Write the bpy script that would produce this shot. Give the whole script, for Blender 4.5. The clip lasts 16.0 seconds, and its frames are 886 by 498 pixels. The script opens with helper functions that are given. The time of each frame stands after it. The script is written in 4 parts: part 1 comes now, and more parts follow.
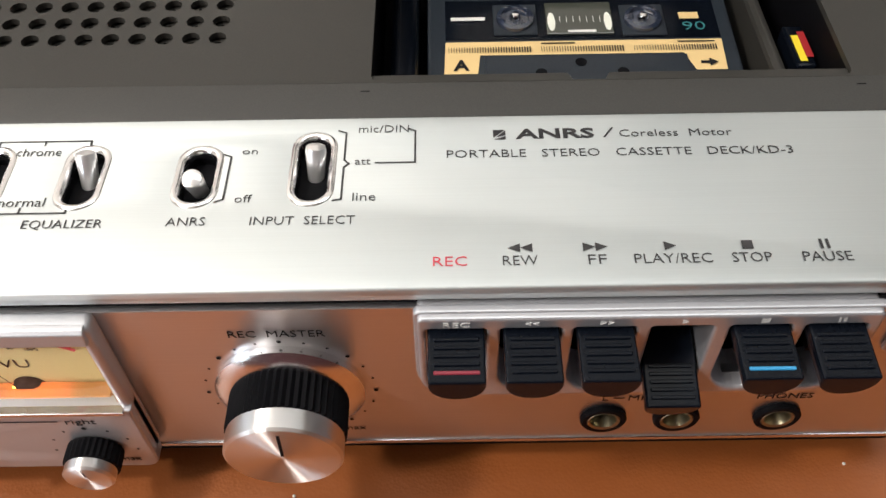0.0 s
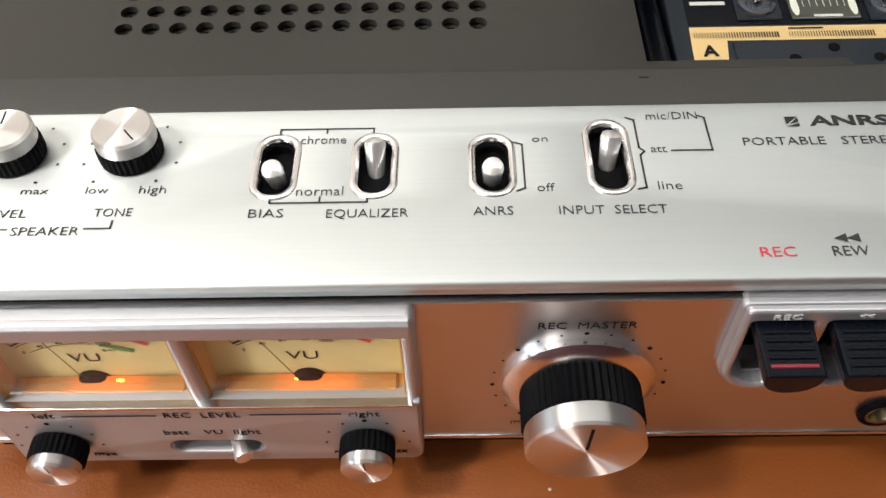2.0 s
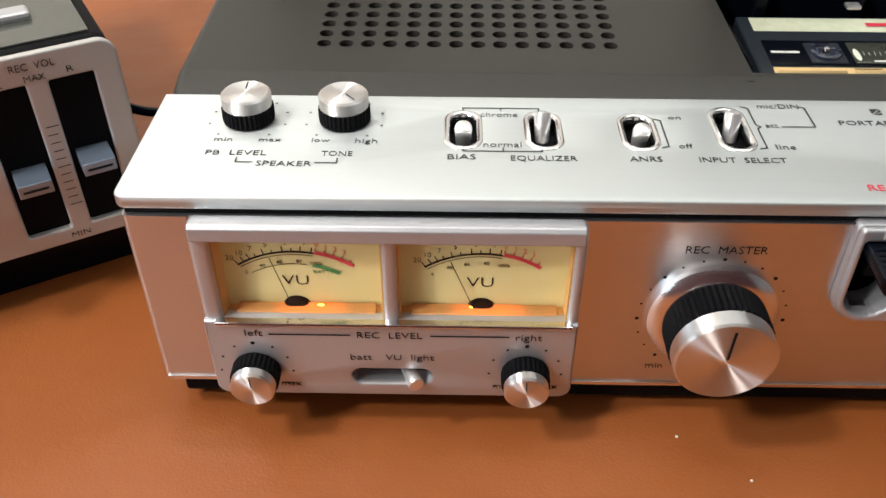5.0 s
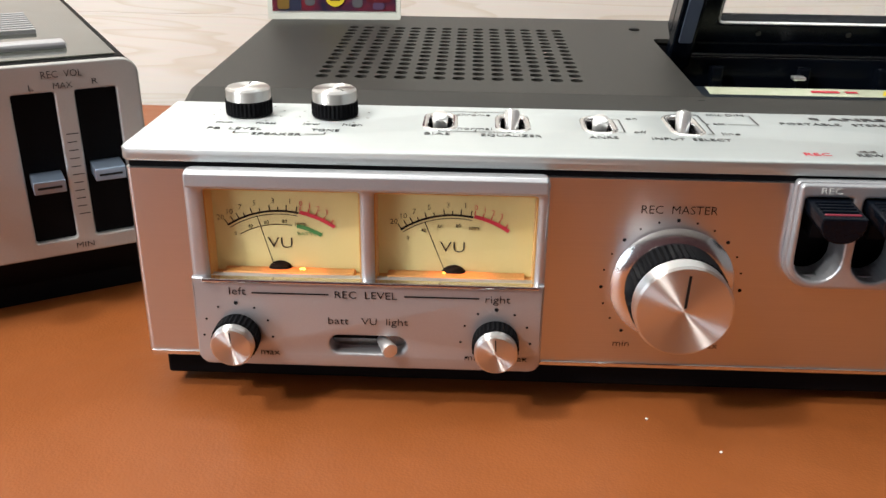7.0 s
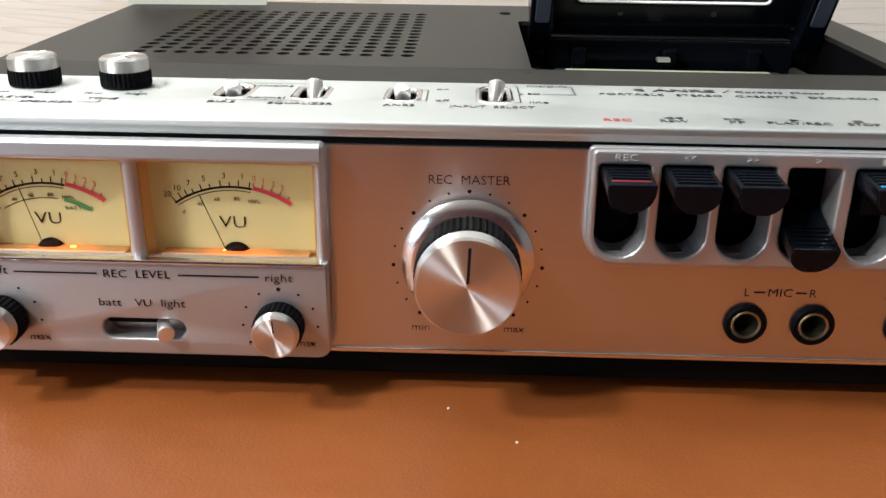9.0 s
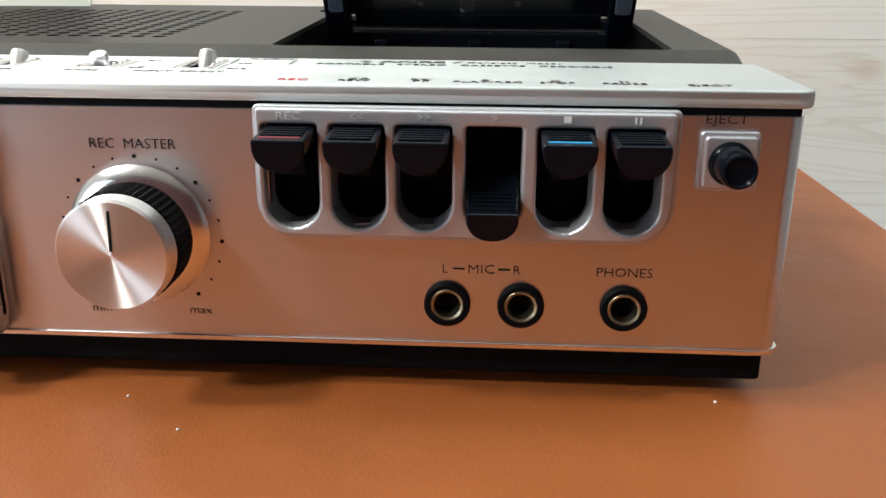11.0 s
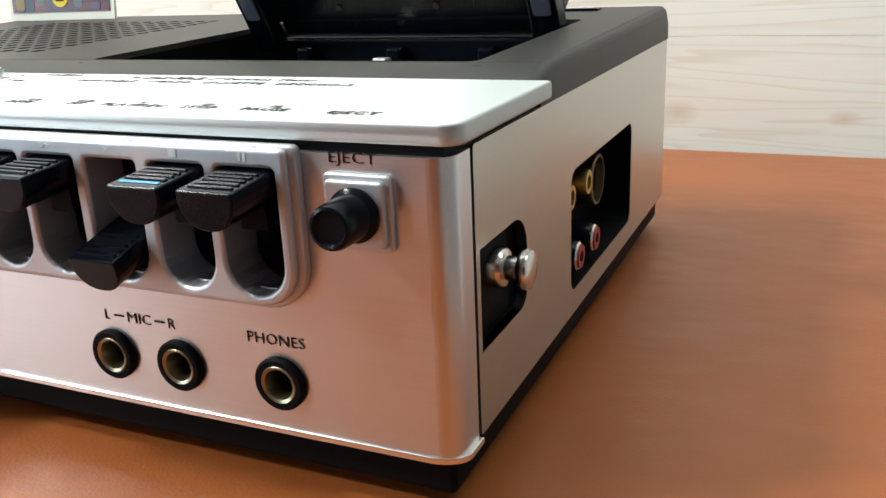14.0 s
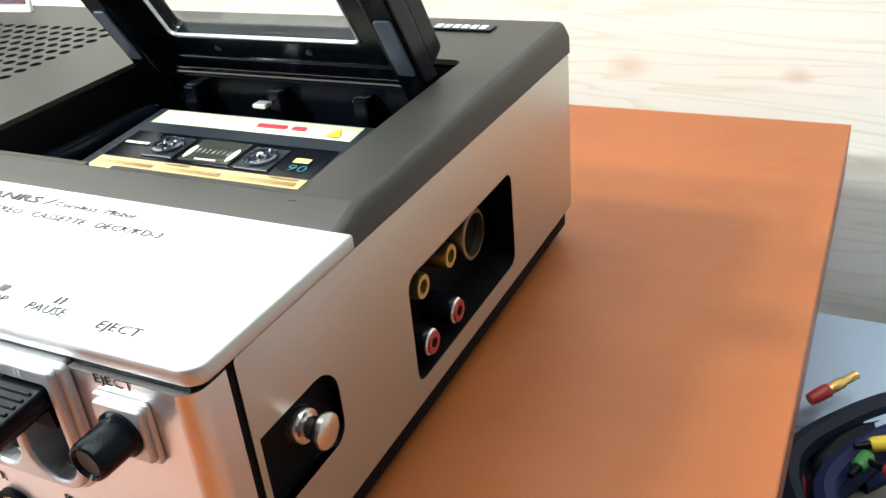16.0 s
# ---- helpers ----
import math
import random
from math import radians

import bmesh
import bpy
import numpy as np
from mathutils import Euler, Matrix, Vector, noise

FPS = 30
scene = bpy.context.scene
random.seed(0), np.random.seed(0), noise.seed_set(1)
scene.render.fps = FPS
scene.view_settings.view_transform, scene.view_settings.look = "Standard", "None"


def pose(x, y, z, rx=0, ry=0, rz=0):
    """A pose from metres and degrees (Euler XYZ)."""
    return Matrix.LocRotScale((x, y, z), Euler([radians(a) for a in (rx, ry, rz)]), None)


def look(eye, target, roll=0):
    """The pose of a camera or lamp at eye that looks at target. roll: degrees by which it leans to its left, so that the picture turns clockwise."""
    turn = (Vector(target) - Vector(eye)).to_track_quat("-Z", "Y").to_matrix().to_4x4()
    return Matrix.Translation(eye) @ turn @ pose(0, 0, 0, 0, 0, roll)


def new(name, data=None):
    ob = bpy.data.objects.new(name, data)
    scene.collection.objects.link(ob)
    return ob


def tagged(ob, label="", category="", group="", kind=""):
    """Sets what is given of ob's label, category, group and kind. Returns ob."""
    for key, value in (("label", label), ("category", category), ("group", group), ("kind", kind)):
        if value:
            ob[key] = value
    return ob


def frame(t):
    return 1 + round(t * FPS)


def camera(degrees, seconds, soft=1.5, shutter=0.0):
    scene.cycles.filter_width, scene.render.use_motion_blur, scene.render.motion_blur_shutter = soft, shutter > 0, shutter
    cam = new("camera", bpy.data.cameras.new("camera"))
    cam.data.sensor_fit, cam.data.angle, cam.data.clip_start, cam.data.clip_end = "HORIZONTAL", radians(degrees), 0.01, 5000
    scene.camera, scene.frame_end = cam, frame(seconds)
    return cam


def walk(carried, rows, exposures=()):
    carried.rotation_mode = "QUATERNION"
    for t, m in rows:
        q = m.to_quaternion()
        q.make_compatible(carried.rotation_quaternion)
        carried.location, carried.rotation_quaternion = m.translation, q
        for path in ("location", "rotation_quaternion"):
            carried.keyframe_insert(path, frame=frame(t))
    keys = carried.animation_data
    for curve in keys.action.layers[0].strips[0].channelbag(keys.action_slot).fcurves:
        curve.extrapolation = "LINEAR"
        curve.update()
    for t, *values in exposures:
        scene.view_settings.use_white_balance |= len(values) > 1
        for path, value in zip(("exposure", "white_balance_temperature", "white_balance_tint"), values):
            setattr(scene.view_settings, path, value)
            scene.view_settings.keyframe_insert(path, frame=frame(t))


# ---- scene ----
cam = camera(53.60, 16.0)
PATH = [
    (0, (2.456, -1.356, 2.791), (2.449, -0.083, 1.249), -1.1),
    (0.5, (2.235, -1.298, 2.782), (2.231, -0.034, 1.232), -0.8),
    (1, (2.084, -1.261, 2.769), (2.072, 0.0, 1.216), -1.0),
    (1.5, (1.903, -1.265, 2.766), (1.878, -0.004, 1.214), -1.5),
    (2, (1.641, -1.316, 2.763), (1.607, -0.062, 1.206), -2.0),
    (2.5, (1.39, -1.389, 2.764), (1.354, -0.133, 1.208), -2.0),
    (3, (1.206, -1.466, 2.784), (1.176, -0.193, 1.242), -1.4),
    (3.5, (1.102, -1.61, 2.753), (1.072, -0.289, 1.252), -0.6),
    (4, (1.073, -1.809, 2.782), (1.048, -0.436, 1.328), -0.1),
    (4.2, (1.08, -1.89, 2.793), (1.054, -0.493, 1.362), -0.1),
    (6.3, (1.153, -2.739, 2.015), (1.117, -0.949, 1.123), 0.7),
    (6.5, (1.173, -2.797, 1.981), (1.13, -0.993, 1.118), 0.8),
    (7, (1.244, -2.908, 1.888), (1.189, -1.075, 1.091), 0.8),
    (7.5, (1.371, -2.859, 1.783), (1.306, -1.012, 1.017), 0.4),
    (8, (1.511, -2.84, 1.746), (1.443, -0.99, 0.989), 0.3),
    (8.5, (1.7, -2.794, 1.716), (1.643, -0.943, 0.96), 0.4),
    (9, (1.973, -2.734, 1.659), (1.926, -0.881, 0.908), 0.8),
    (9.5, (2.278, -2.727, 1.623), (2.231, -0.871, 0.88), 0.8),
    (10, (2.552, -2.721, 1.595), (2.505, -0.862, 0.86), 0.7),
    (10.2, (2.649, -2.692, 1.555), (2.597, -0.829, 0.83), 0.6),
    (12.3, (3.775, -2.375, 1.13), (0.76, 16.68, -4.06), 0.45),
    (12.5, (3.87, -2.34, 1.13), (0.43, 16.64, -4.14), 0.4),
    (13, (4.12, -2.17, 1.12), (-0.42, 16.53, -4.35), 0.1),
    (13.5, (4.48, -1.87, 1.16), (-1.81, 16.20, -4.68), -1.2),
    (14, (4.72, -1.66, 1.31), (-3.17, 15.60, -4.99), -2.6),
    (14.5, (4.96, -1.50, 1.52), (-3.55, 15.01, -5.91), -4.0),
    (15, (5.11, -1.33, 1.82), (-3.54, 14.62, -6.60), -5.5),
    (15.5, (5.16, -1.23, 1.96), (-3.40, 14.41, -7.11), -6.1),
    (16, (5.23, -1.09, 2.06), (-3.13, 14.38, -7.48), -5.7),
]
S = 0.1  # the rows are in tenths of a metre
walk(cam, [(t, look([S * v for v in eye], [S * v for v in target], roll)) for t, eye, target, roll in PATH], [(0.0, -1.02, 6650, 13), (2.5, -1.12, 6650, 12), (4.2, -1.05, 6600, 11), (6.3, -0.82, 6450, 10), (8.5, -0.92, 6400, 9), (10.2, -0.88, 6350, 8), (12.3, -0.36, 6200, 4), (13.5, -0.36, 6200, 3), (14.5, -0.72, 6150, 2), (15.0, -0.68, 6150, 1), (15.5, -0.46, 6150, 1), (16.0, 0.08, 6150, 3)])


# ---- light ----
scene.view_settings.exposure = 0.0
world = bpy.data.worlds.new("room_air")
scene.world = world
world.use_nodes = True
world.node_tree.nodes["Background"].inputs[0].default_value = (1.0, 0.93, 0.84, 1)
world.node_tree.nodes["Background"].inputs[1].default_value = 0.03


def lamp(name, eye, target, size, power, colour):
    data = bpy.data.lights.new(name, "AREA")
    data.shape, data.size, data.size_y, data.energy, data.color = "RECTANGLE", size[0] * S, size[1] * S, power, colour
    ob = new(name, data)
    ob.matrix_world = look([S * v for v in eye], [S * v for v in target])
    return ob


lamp("ceiling_lamp_key", (-13.4, -10.2, 17.3), (2, 1.2, 0.5), (2.0, 2.0), 60.0, (1.0, 0.96, 0.90))
lamp("ceiling_lamp_side", (-9.6, -3.8, 17.3), (2, 1.2, 0.5), (2.0, 2.0), 43.0, (1.0, 0.96, 0.90))
lamp("ceiling_lamp_back", (4.6, 1.4, 17.5), (4.6, 1.4, 0), (23.0, 5.0), 23.5, (0.95, 1.0, 1.0))
# unseen source added front-left, cool light to whiten the front panel's left end
lamp("front_left_light", (-20.5, -18.0, 5.0), (2.0, 0.5, 0.5), (10.0, 9.0), 36.0, (0.80, 0.91, 1.0))


# ---- materials ----
def material(name, colour, rough=0.5, metal=0.0, **more):
    m = bpy.data.materials.new(name)
    m.use_nodes = True
    p = m.node_tree.nodes["Principled BSDF"]
    p.inputs["Base Color"].default_value = (*colour, 1)
    p.inputs["Roughness"].default_value = rough
    p.inputs["Metallic"].default_value = metal
    for key, value in more.items():
        p.inputs[key.replace("_", " ")].default_value = value
    return m


def node(m, kind, links=(), **settings):
    n = m.node_tree.nodes.new(kind)
    for key, value in settings.items():
        if key in n.inputs:
            n.inputs[key].default_value = value
        else:
            setattr(n, key, value)
    for source, target in links:
        m.node_tree.links.new(source, n.inputs[target])
    return n


def coords(m, scale, turn=(0, 0, 0)):
    c = node(m, "ShaderNodeTexCoord")
    mp = node(m, "ShaderNodeMapping")
    mp.inputs["Scale"].default_value = scale
    mp.inputs["Rotation"].default_value = turn
    m.node_tree.links.new(c.outputs["Object"], mp.inputs["Vector"])
    return mp.outputs["Vector"]


def vary(m, scale, low, high, detail=6.0, rough=None, bump=0.0, distance=0.0002, spread=(0.35, 0.65)):
    """Noise at the given scale that mixes two base colours, and may drive roughness and bump."""
    p = m.node_tree.nodes["Principled BSDF"]
    n = node(m, "ShaderNodeTexNoise", [(coords(m, scale), "Vector")], Scale=1.0, Detail=detail)
    r = node(m, "ShaderNodeValToRGB", [(n.outputs["Fac"], "Fac")])
    r.color_ramp.elements[0].position, r.color_ramp.elements[1].position = spread
    r.color_ramp.elements[0].color, r.color_ramp.elements[1].color = (*low, 1), (*high, 1)
    m.node_tree.links.new(r.outputs["Color"], p.inputs["Base Color"])
    if rough:
        q = node(m, "ShaderNodeMapRange", [(n.outputs["Fac"], "Value")])
        q.inputs["To Min"].default_value, q.inputs["To Max"].default_value = rough
        m.node_tree.links.new(q.outputs["Result"], p.inputs["Roughness"])
    if bump:
        b = node(m, "ShaderNodeBump", [(n.outputs["Fac"], "Height")], Strength=bump, Distance=distance)
        m.node_tree.links.new(b.outputs["Normal"], p.inputs["Normal"])
    return m


def brushed(name, colour, rough, along=0, relief=0.05, across=(0, 0, 1), stretch=0.75):
    """Satin aluminium with hairlines along one axis, which spread the gloss across them."""
    m = material(name, colour, rough, 1.0, Anisotropic=stretch)
    way = node(m, "ShaderNodeCombineXYZ", X=across[0], Y=across[1], Z=across[2])
    m.node_tree.links.new(way.outputs["Vector"], m.node_tree.nodes["Principled BSDF"].inputs["Tangent"])
    scale = [5200.0, 5200.0, 5200.0]
    scale[along] = 14.0
    dark = [0.94 * c for c in colour]
    return vary(m, scale, dark, colour, 3.0, (rough - relief, rough + relief), relief, 0.00005, (0.3, 0.7))


ALU_TOP = brushed("satin_aluminium_plate", (0.645, 0.685, 0.69), 0.54, across=(0, 1, 0), stretch=0.52)
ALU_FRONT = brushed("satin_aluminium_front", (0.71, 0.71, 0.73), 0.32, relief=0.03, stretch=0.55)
# side panels use a darker, slightly greener base colour than the front
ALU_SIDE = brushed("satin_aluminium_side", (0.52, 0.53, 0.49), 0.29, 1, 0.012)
ALU_CAST = vary(material("painted_silver", (0.52, 0.53, 0.56), 0.42, 0.75), (1500, 1500, 1500), (0.51, 0.52, 0.55), (0.53, 0.54, 0.57), 3, (0.38, 0.46), 0.02, 0.00004)
SILVER_PANEL = vary(material("silver_plastic_panel", (0.50, 0.49, 0.48), 0.45, 0.5), (1500, 1500, 1500), (0.49, 0.48, 0.47), (0.51, 0.50, 0.49), 3, (0.4, 0.5))
FLANGE = material("turned_aluminium", (0.88, 0.88, 0.89), 0.2, 1.0)
CHROME = material("polished_metal", (0.82, 0.82, 0.83), 0.12, 1.0)
JACK_BRASS = material("dull_brass", (0.34, 0.31, 0.21), 0.34, 1.0)
SOCKET_BRASS = material("yellow_brass", (0.62, 0.52, 0.20), 0.35, 1.0)
CAP_BLUE = material("bluish_metal", (0.30, 0.38, 0.50), 0.28, 0.75)
LEVER = material("satin_nickel", (0.86, 0.86, 0.86), 0.3, 0.8)
STEEL = vary(material("turned_steel", (0.75, 0.74, 0.72), 0.22, 1.0), (700, 700, 700), (0.7, 0.69, 0.67), (0.8, 0.79, 0.77), 3)
BLACK = vary(material("black_plastic", (0.006, 0.006, 0.008), 0.2, 0.0, Specular_IOR_Level=0.13), (2400, 2400, 2400), (0.002, 0.003, 0.006), (0.004, 0.006, 0.010), 4, (0.15, 0.23))
MATT_BLACK = vary(material("matt_black_plastic", (0.006, 0.006, 0.006), 0.6, 0.0, Specular_IOR_Level=0.08), (2400, 2400, 2400), (0.002, 0.002, 0.003), (0.004, 0.004, 0.005), 4, (0.5, 0.7))
COVER = vary(material("dark_grey_plastic", (0.027, 0.026, 0.023), 0.5, 0.0, Specular_IOR_Level=0.4), (2600, 2600, 2600), (0.022, 0.021, 0.019), (0.032, 0.031, 0.027), 4, (0.42, 0.58), 0.12, 0.00006)
INK = material("black_print", (0.012, 0.012, 0.014), 0.7, 0.0, Specular_IOR_Level=0.1)
PLATE_INK = material("glossy_black_print", (0.014, 0.014, 0.017), 0.3, 0.0, IOR=1.62)
RED_INK = material("red_print", (0.62, 0.03, 0.06), 0.5)
GREEN_INK = material("green_print", (0.05, 0.22, 0.06), 0.5)
KEY_RED = material("dull_red_plastic", (0.20, 0.014, 0.03), 0.4)
RED = material("red_plastic", (0.36, 0.02, 0.025), 0.4)
BLUE = material("blue_stripe", (0.02, 0.25, 0.5), 0.4)
PALE = material("pale_print", (0.7, 0.7, 0.68), 0.5)
GLASS = material("clear_plastic", (1, 1, 1), 0.02, 0.0, Transmission_Weight=1.0, IOR=1.3)
ORANGE_GLOW = material("bulb_glow", (1.0, 0.35, 0.05), 0.5, 0.0, Emission_Color=(1.0, 0.30, 0.04, 1), Emission_Strength=16.0)
# faint emission on the dial stands in for its backlight
DIAL = vary(material("backlit_dial", (0.64, 0.55, 0.25), 0.6, 0.0, Emission_Color=(1.0, 0.70, 0.22, 1), Emission_Strength=0.035), (40, 40, 40), (0.60, 0.52, 0.23), (0.66, 0.57, 0.27), 4)
SMOKED = material("smoked_window", (0.05, 0.055, 0.045), 0.06, 0.0, Specular_IOR_Level=0.8)
ARM_GREY = material("blue_grey_gloss_plastic", (0.09, 0.11, 0.155), 0.15)
# amber frame emits faintly in place of bulb light falling on it
AMBER = material("glowing_amber_plastic", (0.60, 0.34, 0.11), 0.3, 0.0, Emission_Color=(1.0, 0.12, 0.01, 1), Emission_Strength=0.035)
# translucent strip over the bulb: bulb light painted in as emission, strongest mid-strip
GLOW_STRIP = material("lit_amber_strip", (0.42, 0.20, 0.06), 0.3, 0.0, Emission_Color=(1.0, 0.13, 0.010, 1))
spot = node(GLOW_STRIP, "ShaderNodeTexCoord")
along = node(GLOW_STRIP, "ShaderNodeSeparateXYZ", [(spot.outputs["Generated"], "Vector")])
off = node(GLOW_STRIP, "ShaderNodeMath", [(along.outputs["X"], 0)], operation="SUBTRACT")
off.inputs[1].default_value = 0.53
off = node(GLOW_STRIP, "ShaderNodeMath", [(off.outputs[0], 0)], operation="ABSOLUTE")
fade = node(GLOW_STRIP, "ShaderNodeMapRange", [(off.outputs[0], "Value")], interpolation_type="SMOOTHERSTEP")
fade.inputs["From Max"].default_value, fade.inputs["To Min"].default_value, fade.inputs["To Max"].default_value = 0.38, 1.5, 0.06
GLOW_STRIP.node_tree.links.new(fade.outputs["Result"], GLOW_STRIP.node_tree.nodes["Principled BSDF"].inputs["Emission Strength"])
CREAM = material("cream_label", (0.72, 0.52, 0.24), 0.5)
TAPE_SHELL = vary(material("cassette_shell", (0.014, 0.02, 0.028), 0.4, 0.0, Specular_IOR_Level=0.35), (2600, 2600, 2600), (0.012, 0.017, 0.024), (0.017, 0.024, 0.033), 3)
WHITE_PAPER = material("white_paper", (0.78, 0.8, 0.72), 0.6)
STRIP_PAPER = vary(material("greenish_paper", (0.55, 0.58, 0.43), 0.6), (300, 300, 300), (0.52, 0.56, 0.40), (0.58, 0.60, 0.46), 3)
YELLOW = material("yellow_print", (0.8, 0.62, 0.03), 0.5)
GOLD = material("gold_plug", (0.8, 0.55, 0.2), 0.22, 1.0)
REEL = material("bluish_clear_plastic", (0.022, 0.03, 0.05), 0.06, 0.0, Specular_IOR_Level=1.0)
TEAL = material("teal_print", (0.03, 0.2, 0.22), 0.5)


def spun(name, axis):
    """Turned aluminium whose fine rings draw the light out into fans."""
    m = material(name, (0.86, 0.85, 0.84), 0.42, 1.0, Anisotropic=1.0, Anisotropic_Rotation=0.25)
    t = node(m, "ShaderNodeTangent", direction_type="RADIAL", axis=axis)
    m.node_tree.links.new(t.outputs["Tangent"], m.node_tree.nodes["Principled BSDF"].inputs["Tangent"])
    return m


SPUN_FRONT, SPUN_TOP = spun("spun_aluminium_front", "Y"), spun("spun_aluminium_top", "Z")

LEATHER = material("tan_leather", (0.26, 0.08, 0.022), 0.45, 0.0, Specular_IOR_Level=0.42)
vary(LEATHER, (9, 9, 9), (0.245, 0.070, 0.016), (0.29, 0.086, 0.022), 5, (0.30, 0.5), spread=(0.3, 0.7))
p = LEATHER.node_tree.nodes["Principled BSDF"]
grain = node(LEATHER, "ShaderNodeTexVoronoi", [(coords(LEATHER, (900, 900, 900)), "Vector")], Scale=1.0)
fine = node(LEATHER, "ShaderNodeBump", [(grain.outputs["Distance"], "Height")], Strength=0.2, Distance=0.0003)
soft = node(LEATHER, "ShaderNodeTexNoise", [(coords(LEATHER, (22, 30, 22)), "Vector")], Scale=1.0, Detail=2.0)
wave = node(LEATHER, "ShaderNodeBump", [(soft.outputs["Fac"], "Height"), (fine.outputs["Normal"], "Normal")], Strength=0.4, Distance=0.004)
LEATHER.node_tree.links.new(wave.outputs["Normal"], p.inputs["Normal"])

PINE = material("whitewashed_pine", (0.78, 0.7, 0.58), 0.55)
p = PINE.node_tree.nodes["Principled BSDF"]
info = node(PINE, "ShaderNodeObjectInfo")
shift = node(PINE, "ShaderNodeVectorMath", [(coords(PINE, (1.6, 1.0, 19.0)), 0)], operation="ADD")
jump = node(PINE, "ShaderNodeMath", [(info.outputs["Random"], 0)], operation="MULTIPLY")
jump.inputs[1].default_value = 40.0
PINE.node_tree.links.new(jump.outputs[0], shift.inputs[1])
rings = node(PINE, "ShaderNodeTexNoise", [(shift.outputs["Vector"], "Vector")], Scale=1.0, Detail=3.0, Distortion=0.6)
saw = node(PINE, "ShaderNodeMath", [(rings.outputs["Fac"], 0)], operation="MULTIPLY")
saw.inputs[1].default_value = 15.0
fract = node(PINE, "ShaderNodeMath", [(saw.outputs[0], 0)], operation="FRACT")
ramp = node(PINE, "ShaderNodeValToRGB", [(fract.outputs[0], "Fac")])
ramp.color_ramp.elements[0].color, ramp.color_ramp.elements[1].color = (0.94, 0.925, 0.87, 1), (0.85, 0.81, 0.72, 1)
ramp.color_ramp.elements[0].position, ramp.color_ramp.elements[1].position = 0.62, 0.95
e = ramp.color_ramp.elements.new(1.0)
e.color = (0.94, 0.925, 0.87, 1)
fibre = node(PINE, "ShaderNodeTexNoise", [(coords(PINE, (30, 10, 700)), "Vector")], Scale=1.0, Detail=3.0)
mix = node(PINE, "ShaderNodeMix", [(ramp.outputs["Color"], "A")], data_type="RGBA", blend_type="MULTIPLY")
PINE.node_tree.links.new(ramp.outputs["Color"], mix.inputs[6])
PINE.node_tree.links.new(fibre.outputs["Color"], mix.inputs[7])
mix.inputs[0].default_value = 0.07
PINE.node_tree.links.new(mix.outputs[2], p.inputs["Base Color"])
knot_of = mix.outputs[2]
for kx, kz, size in ((0.371, 0.021, 0.0075), (0.478, 0.020, 0.005), (0.462, -0.032, 0.004), (-0.20, 0.12, 0.009), (0.60, 0.05, 0.009)):
    away = node(PINE, "ShaderNodeVectorMath", [(coords(PINE, (1, 1, 1)), 0)], operation="SUBTRACT")
    away.inputs[1].default_value = (kx, 0.46, kz)
    oval = node(PINE, "ShaderNodeVectorMath", [(away.outputs["Vector"], 0)], operation="MULTIPLY")
    oval.inputs[1].default_value = (0.55 / size, 0.0, 1.0 / size)
    far = node(PINE, "ShaderNodeVectorMath", [(oval.outputs["Vector"], 0)], operation="LENGTH")
    near = node(PINE, "ShaderNodeMapRange", [(far.outputs["Value"], "Value")])
    near.inputs["From Min"].default_value, near.inputs["From Max"].default_value = 0.1, 1.3
    near.inputs["To Min"].default_value, near.inputs["To Max"].default_value = 0.6, 0.0
    blend = node(PINE, "ShaderNodeMix", [(near.outputs["Result"], 0)], data_type="RGBA")
    PINE.node_tree.links.new(knot_of, blend.inputs[6])
    blend.inputs[7].default_value = (0.66, 0.53, 0.38, 1)
    knot_of = blend.outputs[2]
PINE.node_tree.links.new(knot_of, p.inputs["Base Color"])
wood_bump = node(PINE, "ShaderNodeBump", [(fract.outputs[0], "Height")], Strength=0.12, Distance=0.0006)
PINE.node_tree.links.new(wood_bump.outputs["Normal"], p.inputs["Normal"])
PLASTER = vary(material("white_plaster", (0.78, 0.75, 0.7), 0.8), (3, 3, 3), (0.74, 0.71, 0.66), (0.8, 0.77, 0.72), 5)
CARPET = vary(material("grey_floor", (0.2, 0.19, 0.18), 0.9), (60, 60, 60), (0.15, 0.14, 0.13), (0.24, 0.23, 0.22), 6)
BLUE_CLOTH = vary(material("blue_grey_cloth", (0.42, 0.52, 0.68), 0.85), (900, 900, 900), (0.40, 0.50, 0.66), (0.44, 0.54, 0.70), 6, None, 0.2, 0.0003)

# east wall: out of view, greyer than the white plaster ones
EAST_WALL_GREY = vary(material("grey_wall", (0.3, 0.3, 0.31), 0.8), (2, 2, 2), (0.26, 0.26, 0.27), (0.33, 0.33, 0.34), 5)
# unseen wall, coloured dark red to put a dark reflection into the front panel
REFLECTED_MAROON = vary(material("unseen_dark_red", (0.10, 0.035, 0.04), 0.9), (4, 4, 4), (0.08, 0.028, 0.032), (0.12, 0.042, 0.046), 5)
# ---- building helpers; lengths are in tenths of a metre ----
FRONT = Matrix(((1, 0, 0, 0), (0, 0, -1, 0), (0, 1, 0, 0), (0, 0, 0, 1)))  # drawn x, y stand upright and face the viewer
RIGHT = Matrix(((0, 0, 1, 0), (1, 0, 0, 0), (0, 1, 0, 0), (0, 0, 0, 1)))  # drawn x, y run back and up and face right
FLAT = Matrix.Identity(4)


def thing(name, base, label, category, **tags):
    ob = new(name)
    ob.empty_display_size = 0.02
    ob.matrix_world = pose(*[S * v for v in base])
    return tagged(ob, label, category, **tags)


def top_of(ob):
    while ob.parent:
        ob = ob.parent
    return ob


